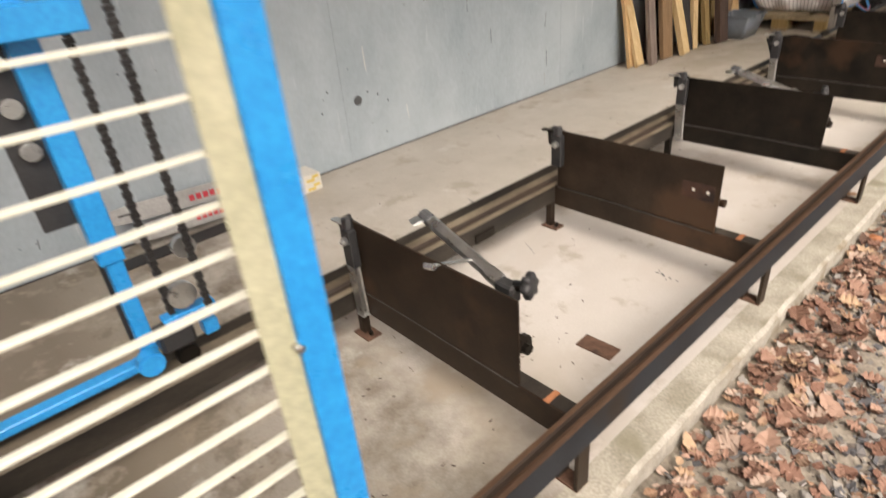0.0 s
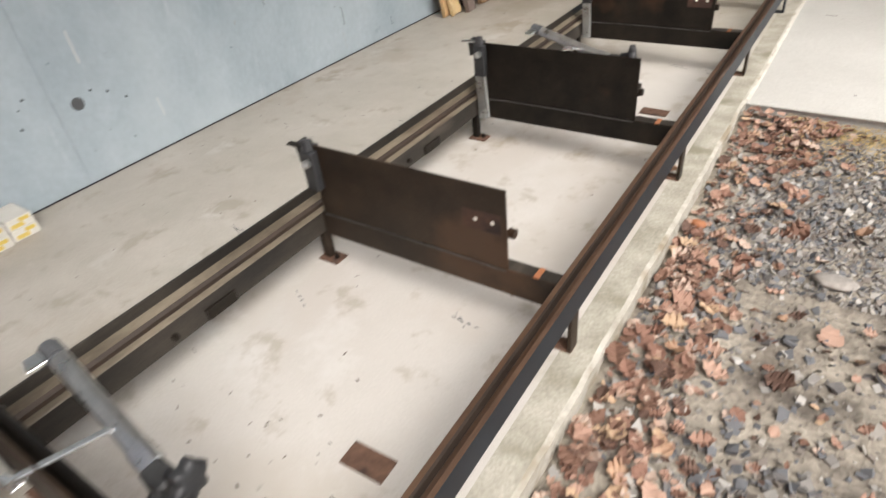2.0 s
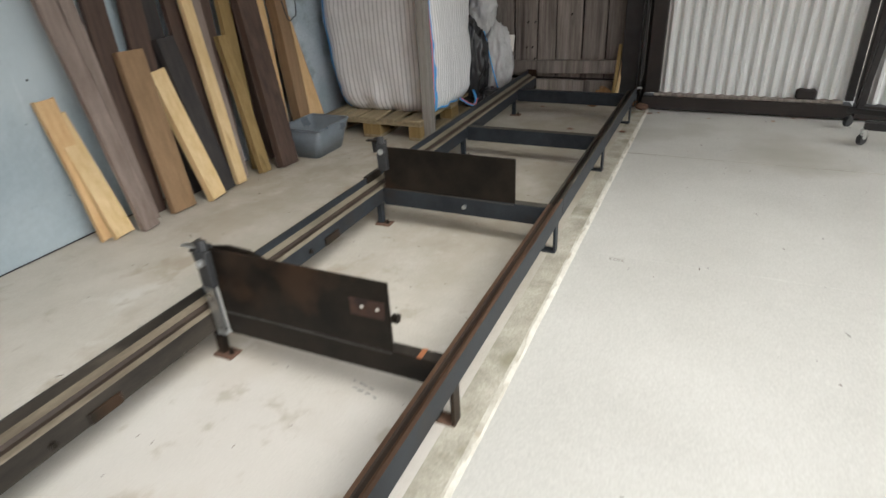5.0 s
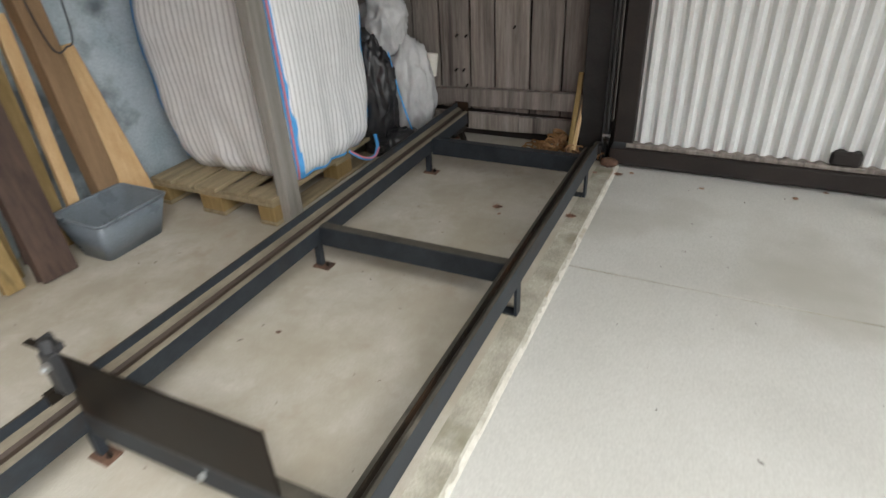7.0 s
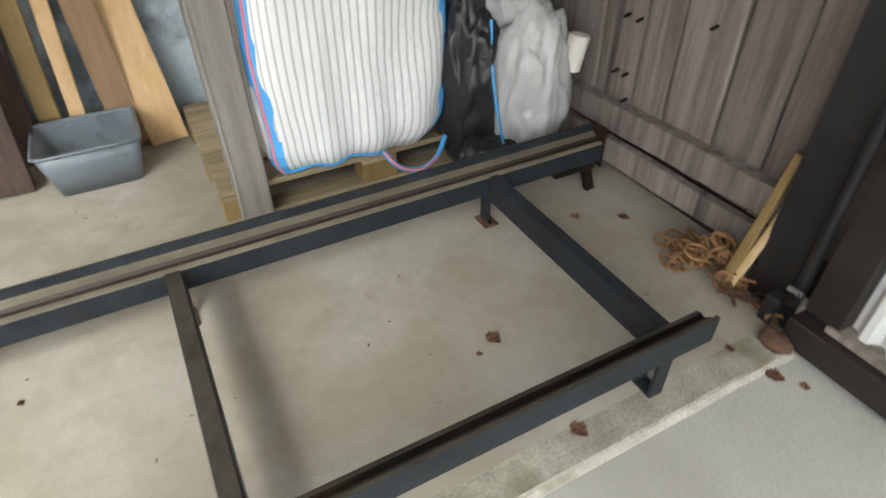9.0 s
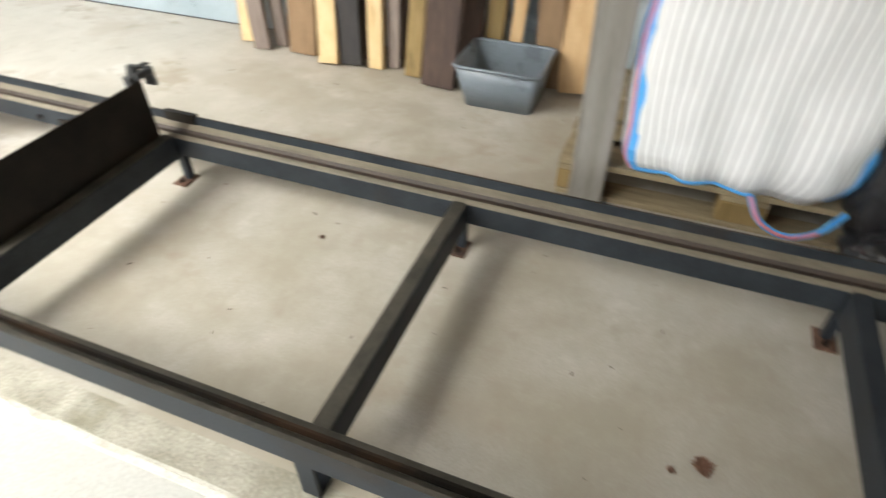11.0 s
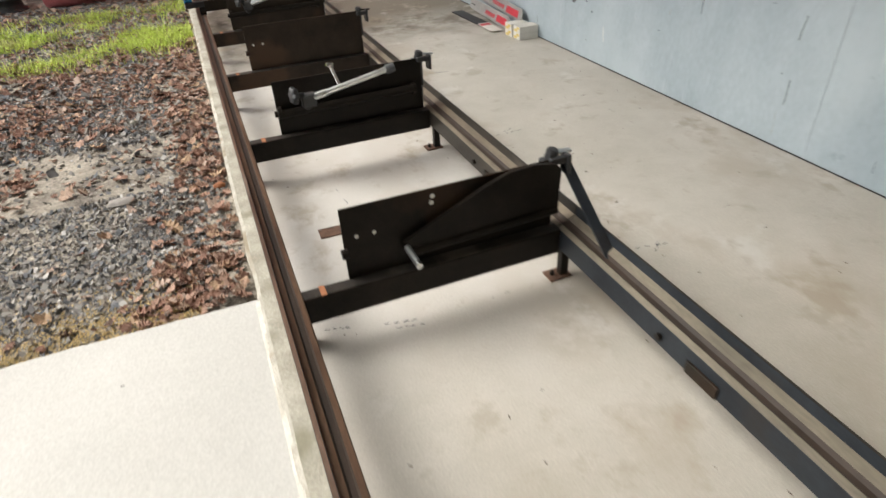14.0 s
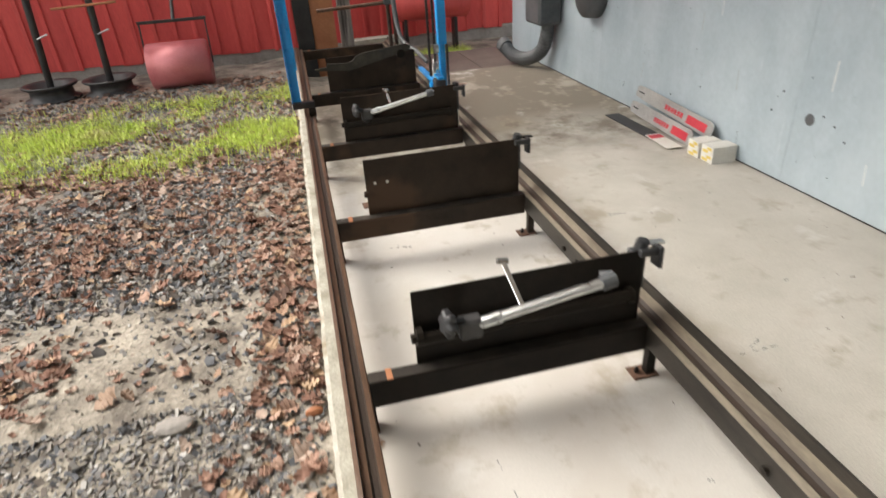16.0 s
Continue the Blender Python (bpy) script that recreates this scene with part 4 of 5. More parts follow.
# ---- beyond the saw head ----
sp = thing("steel_upright", (-0.3, -3.25, -0.05), "rust-orange and black steel upright by the red wall", "steel post")
part("web", box(-0.42, -0.19, -3.27, -3.255, -0.12, 2.3, 0.002), orange_rust, sp, "rust-orange plate")
part("flange", box(-0.19, -0.02, -3.30, -3.24, -0.12, 2.3, 0.003), black_paint, sp, "black flange")
solo("timber_post", box(-0.60, -0.47, -3.42, -3.30, -0.12, 2.3, 0.006), wood_grey, "weathered grey timber post by the barn", "post")
solo("timber_block", beam((-1.15, -3.9, 0.03), (-0.66, -3.9, 0.03), 0.18, 0.20, (0, 0, 1), 0.01, 4, 0.01), plaster_edge, "pale rough stone block by the barn wall", "stone block")
for x0, x1 in ((-1.70, -1.20), (-2.24, -1.706)):
    solo("rubber_mat", box(x0, x1, -3.3, -2.305, -0.05, -0.006, 0.004), brown_mat, "dark brown rubber mat at the slab end", "mat", "rubber mats")
solo("white_panel", beam((-1.14, -1.9, 0.003), (-1.145, -1.9, 0.20), 0.16, 0.015, (0, 1, 0), 0.002), white_sheet, "small white panel leaning by the track", "panel")

# ---- planks leaning on the west wall ----


def leaning_plank(bx, by, ty, tz, w, t, wood, label, seed, tall=None):
    """From its foot on the floor to the wall; ty is its y at height tz, tall how far up it goes on."""
    tz2 = tall or tz
    f = tz2 / tz
    top = Vector((WALL_X + 0.018 + t / 2 + (0.075 if tall is None and bx > -2.0 else 0.0), by + (ty - by) * f, tz2))
    base = Vector((bx - t / 2, by, 0.0))
    d = (top - base).normalized()
    base = base + Vector((0, 0, abs(d.x) * t / 2 + 0.004 + abs(d.y) * w / 2))
    bm = beam(base, top, w, t, (0, 1, 0), 0.003, 9, 0.006, None, seed)
    ob = solo("plank", bm, WOODS[wood], label, "plank", "planks leaning on the wall")
    return ob


PLANKS = (
    (-2.09, 3.625, 3.605, 0.685, 0.095, 0.022, "amber", "short amber pine plank leaning on the grey-blue wall", None),
    (-2.045, 3.668, 3.63, 0.61, 0.10, 0.022, "pale", "short pale pine plank leaning against another plank", None),
    (-1.985, 3.782, 3.70, 1.04, 0.085, 0.03, "grey", "long weathered grey-brown plank leaning on the wall", 1.9),
    (-2.055, 3.855, 3.81, 1.04, 0.07, 0.025, "grey", "long narrow grey plank leaning on the wall", 1.9),
    (-1.995, 4.02, 4.04, 0.832, 0.15, 0.04, "brown", "wide brown plank leaning on the wall", None),
    (-2.10, 4.10, 4.15, 0.96, 0.13, 0.03, "umber", "tall dark umber plank leaning on the wall", 1.8),
    (-1.93, 4.208, 4.16, 0.71, 0.10, 0.04, "pale", "short thick pale pine plank leaning on darker planks", None),
    (-1.965, 4.315, 4.265, 0.86, 0.115, 0.035, "dark", "nearly black stained plank leaning on the wall", None),
    (-2.06, 4.39, 4.40, 0.9, 0.08, 0.03, "umber", "dark umber plank leaning on the wall", 1.3),
    (-1.97, 4.447, 4.45, 0.965, 0.075, 0.035, "pale", "long pale pine plank leaning on the wall", 1.8),
    (-2.02, 4.522, 4.535, 0.965, 0.05, 0.03, "grey", "long narrow grey-brown plank leaning on the wall", 1.8),
    (-1.955, 4.65, 4.68, 0.81, 0.075, 0.035, "olive", "short olive-brown plank leaning on the wall", None),
    (-2.05, 4.70, 4.75, 0.9, 0.08, 0.03, "olive", "long olive-brown plank leaning on the wall", 1.8),
    (-1.885, 4.805, 4.85, 0.91, 0.15, 0.05, "umber", "wide dark reddish-brown plank leaning on the wall", 1.8),
    (-2.10, 4.99, 5.03, 0.8, 0.08, 0.03, "olive", "olive-brown plank leaning behind the grey tub", 1.2),
    (-2.10, 5.09, 5.13, 0.7, 0.06, 0.03, "amber", "narrow amber plank leaning behind the grey tub", 1.0),
    (-2.07, 5.272, 5.235, 1.04, 0.11, 0.07, "brown", "thick brown beam leaning on the blockwork wall", 1.8),
    (-2.12, 3.94, 3.96, 1.0, 0.11, 0.025, "umber", "tall dark umber plank behind lighter planks", 1.7),
    (-2.13, 4.24, 4.26, 1.0, 0.13, 0.025, "dark", "tall blackened plank behind lighter planks", 1.6),
    (-2.12, 4.50, 4.54, 1.0, 0.13, 0.025, "umber", "tall dark brown plank behind lighter planks", 1.7),
    (-2.12, 4.60, 4.64, 1.0, 0.08, 0.03, "umber", "tall narrow dark brown plank leaning on the wall", 1.7),
    (-2.11, 4.86, 4.93, 1.0, 0.12, 0.025, "umber", "tall dark brown plank behind an olive plank", 1.7),
    (-2.045, 5.412, 5.34, 0.822, 0.145, 0.035, "amber", "wide knotty amber pine board leaning on the blockwork", None),
)
for i, (bx, by, ty, tz, w, t, wood, label, tall) in enumerate(PLANKS):
    leaning_plank(bx, by, ty, tz, w, t, wood, label, i, tall)
solo("cable", tube(curve_points([(-2.10, 5.22, 1.7), (-2.09, 5.20, 1.15), (-2.085, 5.24, 0.86), (-2.08, 5.30, 0.84), (-2.09, 5.36, 0.95), (-2.12, 5.36, 1.7)], 8), 0.004, 6), plastic_black, "thin black cable hanging over the planks", "cable")

# ---- grey tub ----


def tub():
    t = thing("plastic_tub", (-1.92, 5.12, 0), "open grey plastic tub on the concrete floor", "tub")
    bm = bmesh.new()
    loops = []
    for x0, x1, y0, y1, z in ((-1.99, -1.795, 4.97, 5.275, 0.0005), (-2.055, -1.738, 4.937, 5.307, 0.197), (-2.048, -1.745, 4.944, 5.300, 0.197), (-1.982, -1.803, 4.978, 5.267, 0.008)):
        r = 0.03
        ring = []
        for cx, cy, a0 in ((x1 - r, y1 - r, 0), (x0 + r, y1 - r, 90), (x0 + r, y0 + r, 180), (x1 - r, y0 + r, 270)):
            for q in (0, 30, 60, 90):
                ring.append(bm.verts.new((cx + r * math.cos(radians(a0 + q)), cy + r * math.sin(radians(a0 + q)), z)))
        loops.append(ring)
    for la, lb in zip(loops, loops[1:]):
        for i in range(16):
            bm.faces.new((la[i], la[(i + 1) % 16], lb[(i + 1) % 16], lb[i]))
    bm.faces.new(loops[0])
    bm.faces.new(loops[3])
    part("body", bm, bin_plastic, t, "", True)
    c = [(-2.043, 4.95), (-1.75, 4.95), (-1.75, 5.294), (-2.043, 5.294)]
    pts = []
    for i in range(4):
        a, b = Vector(c[i]), Vector(c[(i + 1) % 4])
        pts += [(*(a + (b - a) * f), 0) for f in (0.06, 0.35, 0.65, 0.94)]
    pts = [(p[0] + (0.012 if p[0] > -1.9 else -0.012), p[1] + (0.013 if p[1] > 5.13 else -0.013), 0.197) for p in pts]
    part("rim", tube(pts + [pts[0]], 0.008, 8), bin_plastic, t, "rolled grey rim", True)
    part("contents", box(-1.98, -1.805, 4.985, 5.26, 0.0085, 0.06, 0.01), stone_base, t, "grey debris in the tub")


tub()

# ---- pallet, big bag, post, rubbish bags ----
pal = thing("pallet", (-1.69, 6.1, 0), "weathered wooden pallet under a big bag", "pallet")
for i, (x0, x1) in enumerate(((-2.09, -1.945), (-1.915, -1.815), (-1.79, -1.645), (-1.60, -1.50), (-1.435, -1.29))):
    part("deck_board", box(x0, x1, 5.50, 6.70, 0.122, 0.144, 0.003), wood_pallet, pal)
for y in (5.50, 6.03, 6.555):
    part("cross_board", box(-2.09, -1.29, y, y + 0.145, 0.100, 0.1215, 0.003), wood_pallet, pal)
    for x0, x1 in ((-2.09, -1.99), (-1.7625, -1.6175), (-1.39, -1.29)):
        part("block", box(x0, x1, y, y + 0.145, 0.0225, 0.0995, 0.004), WOODS["olive"], pal)
for x0, x1 in ((-2.09, -1.99), (-1.7625, -1.6175), (-1.39, -1.29)):
    part("runner", box(x0, x1, 5.50, 6.70, 0.0005, 0.022, 0.003), wood_pallet, pal)


def big_bag():
    b = thing("big_bag", (-1.63, 6.03, 0.145), "full striped white woven big bag with blue edging", "big bag")
    bm = bmesh.new()
    uv = bm.loops.layers.uv.new("UVMap")
    n, m = 120, 26
    loops = []
    for j in range(m + 1):
        h = j / m
        z = 0.147 + 1.15 * h
        ring = []
        for i in range(n):
            u = 8 * ((i / n + 0.125) % 1.0)
            sx = (1, 1 - (u - 2), -1, -1 + (u - 6))[int(u // 2)]
            sy = (u - 1, 1, 1 - (u - 4), -1)[int(u // 2)]
            q = math.atan2(sy, sx)
            nn = (abs(sx) ** 8 + abs(sy) ** 8) ** 0.125
            px, py = sx / nn, sy / nn
            k = 1 + 0.055 * math.sin(math.pi * min(1, h * 1.3)) - 0.10 * max(0, 0.06 - h) / 0.06
            wob = 0.016 * noise.noise(Vector((px * 2.2, py * 2.2, h * 4))) + 0.007 * noise.noise(Vector((px * 9, py * 9, h * 11)))
            fold = 0.012 * max(0, 1 - h * 3) * math.sin(q * 14 + 3 * h)
            x = -1.625 + (0.375 * k + wob + fold) * px - 0.02 * h - (0.085 + 0.09 * min(h, 0.5)) * (1 - px) / 2
            y = 6.04 + (0.352 * k + wob + fold) * py + 0.015 * h
            ring.append(bm.verts.new((x, y, z + 0.012 * noise.noise(Vector((px * 3, py * 3, 7))) * (1 - h))))
        loops.append(ring)
    for j in range(m):
        for i in range(n):
            f = bm.faces.new((loops[j][i], loops[j][(i + 1) % n], loops[j + 1][(i + 1) % n], loops[j + 1][i]))
            us = (i / n, (i + 1) / n, (i + 1) / n, i / n)
            for lp, u, v in zip(f.loops, us, (j, j, j + 1, j + 1)):
                lp[uv].uv = (u, v / m)
    corner = {}
    for name, q in (("fr", -45), ("br", 45), ("fl", -135)):
        i = int(round(q / 360 * n)) % n
        corner[name] = [loops[j][i].co.copy() for j in range(m + 1)]
    low = [loops[0][i].co.copy() for i in range(n)]
    bm.faces.new(loops[0])
    bm.faces.new(loops[m])
    part("bag_body", bm, bag_fabric, b, "", True)
    cen = Vector((-1.625, 6.04, 0))

    def band(pts, w, m_, label, off):
        bmb = bmesh.new()
        prev = None
        for k, p in enumerate(pts):
            o = (Vector((p.x, p.y, 0)) - cen).normalized()
            tdir = Vector((-o.y, o.x, 0))
            q = p + o * off
            vs = [bmb.verts.new(q - tdir * w / 2 - o * 0.012), bmb.verts.new(q - tdir * w * 0.1), bmb.verts.new(q + tdir * w * 0.1), bmb.verts.new(q + tdir * w / 2 - o * 0.012)]
            if prev:
                for a in range(3):
                    bmb.faces.new((prev[a], prev[a + 1], vs[a + 1], vs[a]))
            prev = vs
        part("edging", bmb, m_, b, label)

    for name in ("fr", "fl", "br"):
        band(corner[name], 0.066, strap_blue, "blue webbing edge", 0.004)
    band(corner["fr"], 0.020, strap_pink, "pink stitched line", 0.010)
    lowpts = [low[i] + Vector((0, 0, 0.012)) for i in list(range(int(n * 0.876), n)) + list(range(0, 4))]
    part("edging", tube([p + (p - cen).normalized() * 0.002 for p in lowpts], 0.011, 6), strap_blue, b, "blue webbing edge")
    part("lifting_loop", tube(curve_points([(-1.245, 6.10, 0.168), (-1.19, 6.14, 0.12), (-1.175, 6.22, 0.095), (-1.19, 6.30, 0.12), (-1.235, 6.36, 0.172)], 6), 0.010, 6), strap_blue, b, "blue and pink webbing loop")
    part("loop_stripe", tube(curve_points([(-1.235, 6.10, 0.170), (-1.179, 6.14, 0.124), (-1.164, 6.22, 0.100), (-1.179, 6.30, 0.124)], 6), 0.005, 6), strap_pink, b, "pink stripe")


big_bag()
solo("timber_post", beam((-1.276, 5.606, 0.0), (-1.292, 5.596, 3.19), 0.105, 0.048, (-0.12, 1, 0), 0.006, 12, 0.006), wood_post, "weathered grey timber post standing before the pallet", "post")


def crumpled(name, cen, size, m, label, category, seed, amp=0.25, cuts=4):
    bm = bmesh.new()
    bmesh.ops.create_icosphere(bm, subdivisions=cuts, radius=1)
    for v in bm.verts:
        d = v.co.normalized()
        p = d * 2.0 + Vector((seed * 3.1, seed, 0))
        f = noise.noise(p * 0.9 + Vector((0, 0, seed)))
        q = Vector((p.x + f * 1.2, p.y - f, p.z * 0.55 + f))
        lie = Vector((q.x * 1.1, q.y * 1.1, q.z * 0.5))
        ridge = (1 - abs(noise.noise(lie * 1.3))) ** 2
        small = (1 - abs(noise.noise(lie * 2.6 + Vector((seed, 0, 4))))) ** 4
        r = 1 + amp * (0.55 * f + 0.55 * (ridge - 0.5) + 0.20 * (small - 0.3))
        v.co = Vector((cen[0] + d.x * size[0] * r, cen[1] + d.y * size[1] * r, cen[2] + d.z * size[2] * r))
    return solo(name, bm, m, label, category, "rubbish bags", "", True)


BAGS = (
    ((-1.30, 6.50, 0.34), (0.13, 0.13, 0.34), bag_black, "black plastic rubbish bag beside the big bag", 1, 0.35, 5),
    ((-1.19, 6.56, 0.085), (0.15, 0.18, 0.085), bag_black, "crumpled black plastic sheet on the floor", 6, 0.4, 5),
    ((-1.18, 6.70, 0.33), (0.16, 0.16, 0.31), bag_white, "cloudy translucent plastic bag of rubbish with a blue drawstring", 2, 0.24, 5),
    ((-1.28, 6.66, 0.74), (0.13, 0.13, 0.19), bag_white, "cloudy white plastic bag on the pile", 3, 0.26, 5),
    ((-1.22, 6.72, 0.99), (0.15, 0.13, 0.10), bag_black, "black plastic bag on top of the pile", 5, 0.45, 4),
)
for cen, size, m, label, seed, amp, cuts in BAGS:
    rb = crumpled("rubbish_bag", cen, size, m, label, "rubbish bag", seed, amp, cuts)
    cx, cy, cz = cen
    if seed == 2:
        rim = [(cx - 0.02, cy - 0.17, cz + 0.27), (cx + 0.02, cy - 0.185, cz + 0.12), (cx + 0.06, cy - 0.175, cz - 0.05), (cx + 0.10, cy - 0.15, cz - 0.20), (cx + 0.15, cy - 0.07, cz - 0.27)]
        part("drawstring", tube(curve_points(rim, 6), 0.005, 6), strap_blue, rb, "blue drawstring")
solo("paper_cup", rod((-1.09, 6.82, 0.40), (-1.085, 6.84, 0.53), 0.036, 18, 0.040, None, 0.003), carton_white, "white paper roll stuffed among the bags", "paper roll")

# ---- rusty chain and sticks in the corner ----
chain = thing("rusty_chain", (-0.3, 6.82, 0), "heap of rusty chain in the corner", "chain")
rng = random.Random(11)
for i in range(46):
    cx, cy = -0.30 + rng.gauss(0, 0.085), 6.82 + rng.gauss(0, 0.035)
    cz = 0.014 + 0.11 * rng.random() * max(0, 1 - abs(cx + 0.29) / 0.16)
    ax = Vector((rng.uniform(-1, 1), rng.uniform(-1, 1), rng.uniform(-0.4, 1))).normalized()
    s = ax.cross(Vector((0.3, 0.2, 0.9))).normalized()
    k = ax.cross(s)
    pts = [Vector((cx, cy, max(0.012, cz))) + s * 0.042 * math.cos(q) + k * 0.024 * math.sin(q) for q in [2 * math.pi * j / 12 for j in range(13)]]
    pts = [Vector((p.x, min(p.y, 6.915), max(p.z, 0.006))) for p in pts]
    part("link", tube(pts, 0.0055, 6), chain_rust, chain)
solo("wooden_stick", beam((-0.215, 6.80, 0.008), (-0.195, 6.905, 0.46), 0.028, 0.022, (1, 0, 0), 0.003, 6, 0.004), WOODS["olive"], "yellow-brown wooden stick leaning in the corner", "stick")
solo("wooden_stick", beam((-0.195, 6.81, 0.008), (-0.165, 6.91, 0.36), 0.022, 0.018, (1, 0, 0), 0.003, 6, 0.003), WOODS["pale"], "short pale stick leaning in the corner", "stick")

# ---- gate ----
solo("gate_post", box(-0.172, -0.045, 6.86, 6.955, 0.0, 3.19, 0.004), black_paint, "black steel gate post", "gate post")
latch = thing("gate_latch", (0.0, 6.83, 0), "upright black latch pipe with bracket", "latch")
part("pipe", rod((-0.012, 6.83, 0.002), (-0.012, 6.83, 2.4), 0.016, 12), black_paint, latch)
part("bracket", box(-0.075, -0.03, 6.79, 6.85, 0.0, 0.095, 0.004), black_paint, latch)
part("pin", rod((-0.012, 6.81, 0.10), (-0.012, 6.78, 0.13), 0.012, 10), steel, latch)
part("bolt", rod((-0.03, 6.80, 0.15), (0.01, 6.80, 0.15), 0.009, 8), zinc, latch)
gate = thing("sheet_metal_gate", (0.75, 6.85, 0), "white corrugated metal gate in a dark brown frame", "gate")
GY = 6.84
part("bottom_rail", box(0.02, 1.42, GY - 0.075, GY + 0.06, 0.004, 0.095, 0.004), brown_frame, gate, "dark bottom rail")
part("sill_board", box(0.10, 1.36, GY - 0.045, GY + 0.03, 0.096, 0.118, 0.003), wood_grey, gate, "weathered sill board")
part("side_rail", box(0.03, 0.135, GY - 0.04, GY + 0.05, 0.12, 2.4, 0.004), brown_frame, gate)
part("side_rail", box(1.37, 1.42, GY - 0.04, GY + 0.05, 0.12, 2.4, 0.004), black_paint, gate)
part("top_rail", box(0.03, 1.42, GY - 0.04, GY + 0.05, 2.405, 2.5, 0.004), brown_frame, gate)


def corrugated(x0, x1, y, z0, z1, pitch, parent):
    bm = bmesh.new()
    pts = []
    x = x0
    while x < x1:
        for f, d in ((0.0, 0), (0.20, 0), (0.46, -0.028), (0.74, -0.028), (1.0, 0)):
            if f < 1 and x + f * pitch <= x1:
                pts.append((x + f * pitch, y + d))
        x += pitch
    ring = pts + [(a, b + 0.0015) for a, b in reversed(pts)]
    low = [bm.verts.new((a, b, z0)) for a, b in ring]
    top = [bm.verts.new((a, b, z1)) for a, b in ring]
    for i in range(len(ring)):
        k = (i + 1) % len(ring)
        bm.faces.new((low[i], low[k], top[k], top[i]))
    return part("corrugated_sheet", bm, white_sheet, parent, "white corrugated metal sheet")


corrugated(0.137, 1.368, GY + 0.01, 0.12, 2.4, 0.0735, gate)
gate2 = thing("sheet_metal_gate", (2.2, 6.85, 0), "second white corrugated gate leaf in a dark frame", "gate")
part("bottom_rail", box(1.44, 4.2, GY - 0.06, GY + 0.06, 0.004, 0.095, 0.004), brown_frame, gate2)
part("side_rail", box(1.44, 1.50, GY - 0.04, GY + 0.05, 0.1, 2.4, 0.004), brown_frame, gate2)
corrugated(1.502, 4.2, GY + 0.01, 0.10, 2.4, 0.0735, gate2)
solo("brick_lump", box(1.06, 1.19, 6.795, 6.86, 0.1185, 0.19, 0.012), brown_frame, "dark brown brick resting on the gate sill", "brick")
crumpled("rag", (0.03, 6.735, 0.022), (0.05, 0.035, 0.025), rust, "rust-brown crumpled rag by the gate post", "rag", 8, 0.3, 3)
cart = thing("wheeled_stand", (1.45, 6.2, 0), "black steel stand on swivel castors by the gate", "stand")
part("castor_wheel", rod((1.39, 6.185, 0.036), (1.41, 6.165, 0.036), 0.036, 18, None, None, 0.005), plastic_black, cart)
part("castor_fork", box(1.385, 1.42, 6.155, 6.195, 0.04, 0.10, 0.004), zinc, cart)
part("frame_bar", beam((1.40, 6.18, 0.12), (2.2, 6.10, 0.12), 0.04, 0.04, (0, 0, 1), 0.003), black_paint, cart)
part("frame_bar", beam((1.36, 6.55, 0.12), (2.2, 6.25, 0.14), 0.03, 0.03, (0, 0, 1), 0.003), black_paint, cart)
part("upright", beam((1.43, 6.62, 0.13), (1.50, 6.62, 1.3), 0.04, 0.04, (0, 1, 0), 0.003), black_paint, cart)
part("castor_wheel", rod((1.37, 6.60, 0.036), (1.39, 6.58, 0.036), 0.036, 18, None, None, 0.005), plastic_black, cart)
part("castor_wheel", rod((2.17, 6.12, 0.036), (2.19, 6.10, 0.036), 0.036, 18, None, None, 0.005), plastic_black, cart)

# ---- saw guide bars, cartons and sheets by the wall ----


def guide_bar(y0, y1, z0, z1, x, label):
    b = thing("guide_bar", (x, (y0 + y1) / 2, 0), label, "guide bar", "guide bars by the wall")
    bm = bmesh.new()
    a, c = Vector((x, y0, z0)), Vector((x, y1, z1))
    d = (c - a).normalized()
    up = Vector((-0.28, 0, 1)).normalized()
    L = (c - a).length
    ring = []
    for q in range(0, 13):
        t = -90 + 15 * q
        ring.append(c - d * 0.045 + d * 0.045 * math.cos(radians(t)) + up * 0.045 * math.sin(radians(t)))
    ring += [a + up * 0.040 + d * 0.10, a + up * 0.034 + d * 0.012, a + up * 0.026, a - up * 0.026, a - up * 0.034 + d * 0.012, a - up * 0.040 + d * 0.10]
    off = d.cross(up) * 0.0022
    f0 = [bm.verts.new(p + off) for p in ring]
    f1 = [bm.verts.new(p - off) for p in ring]
    bm.faces.new(f0), bm.faces.new(f1)
    for i in range(len(ring)):
        bm.faces.new((f0[i], f0[(i + 1) % len(ring)], f1[(i + 1) % len(ring)], f1[i]))
    part("blade", bm, bar_grey, b, "grey painted bar")
    nrm = d.cross(up)
    if nrm.x < 0:
        nrm = -nrm
    for f, g, hh in ((0.42, 0.66, 0.014), (0.70, 0.93, 0.024)):
        n_ = 6 if f < 0.5 else 1
        for i in range(n_):
            fa, fb = f + (g - f) * i / n_, f + (g - f) * (i + (0.72 if n_ > 1 else 1)) / n_
            part("marking", beam(a + d * L * fa + nrm * 0.0032 - up * 0.004, a + d * L * fb + nrm * 0.0032 - up * 0.004, hh * 2, 0.0012, up, 0), red_print, b, "red printed marking")
    part("slot", beam(a + d * 0.03 + nrm * 0.003, a + d * 0.09 + nrm * 0.003, 0.008, 0.0012, up, 0), black_mat, b)
    return b


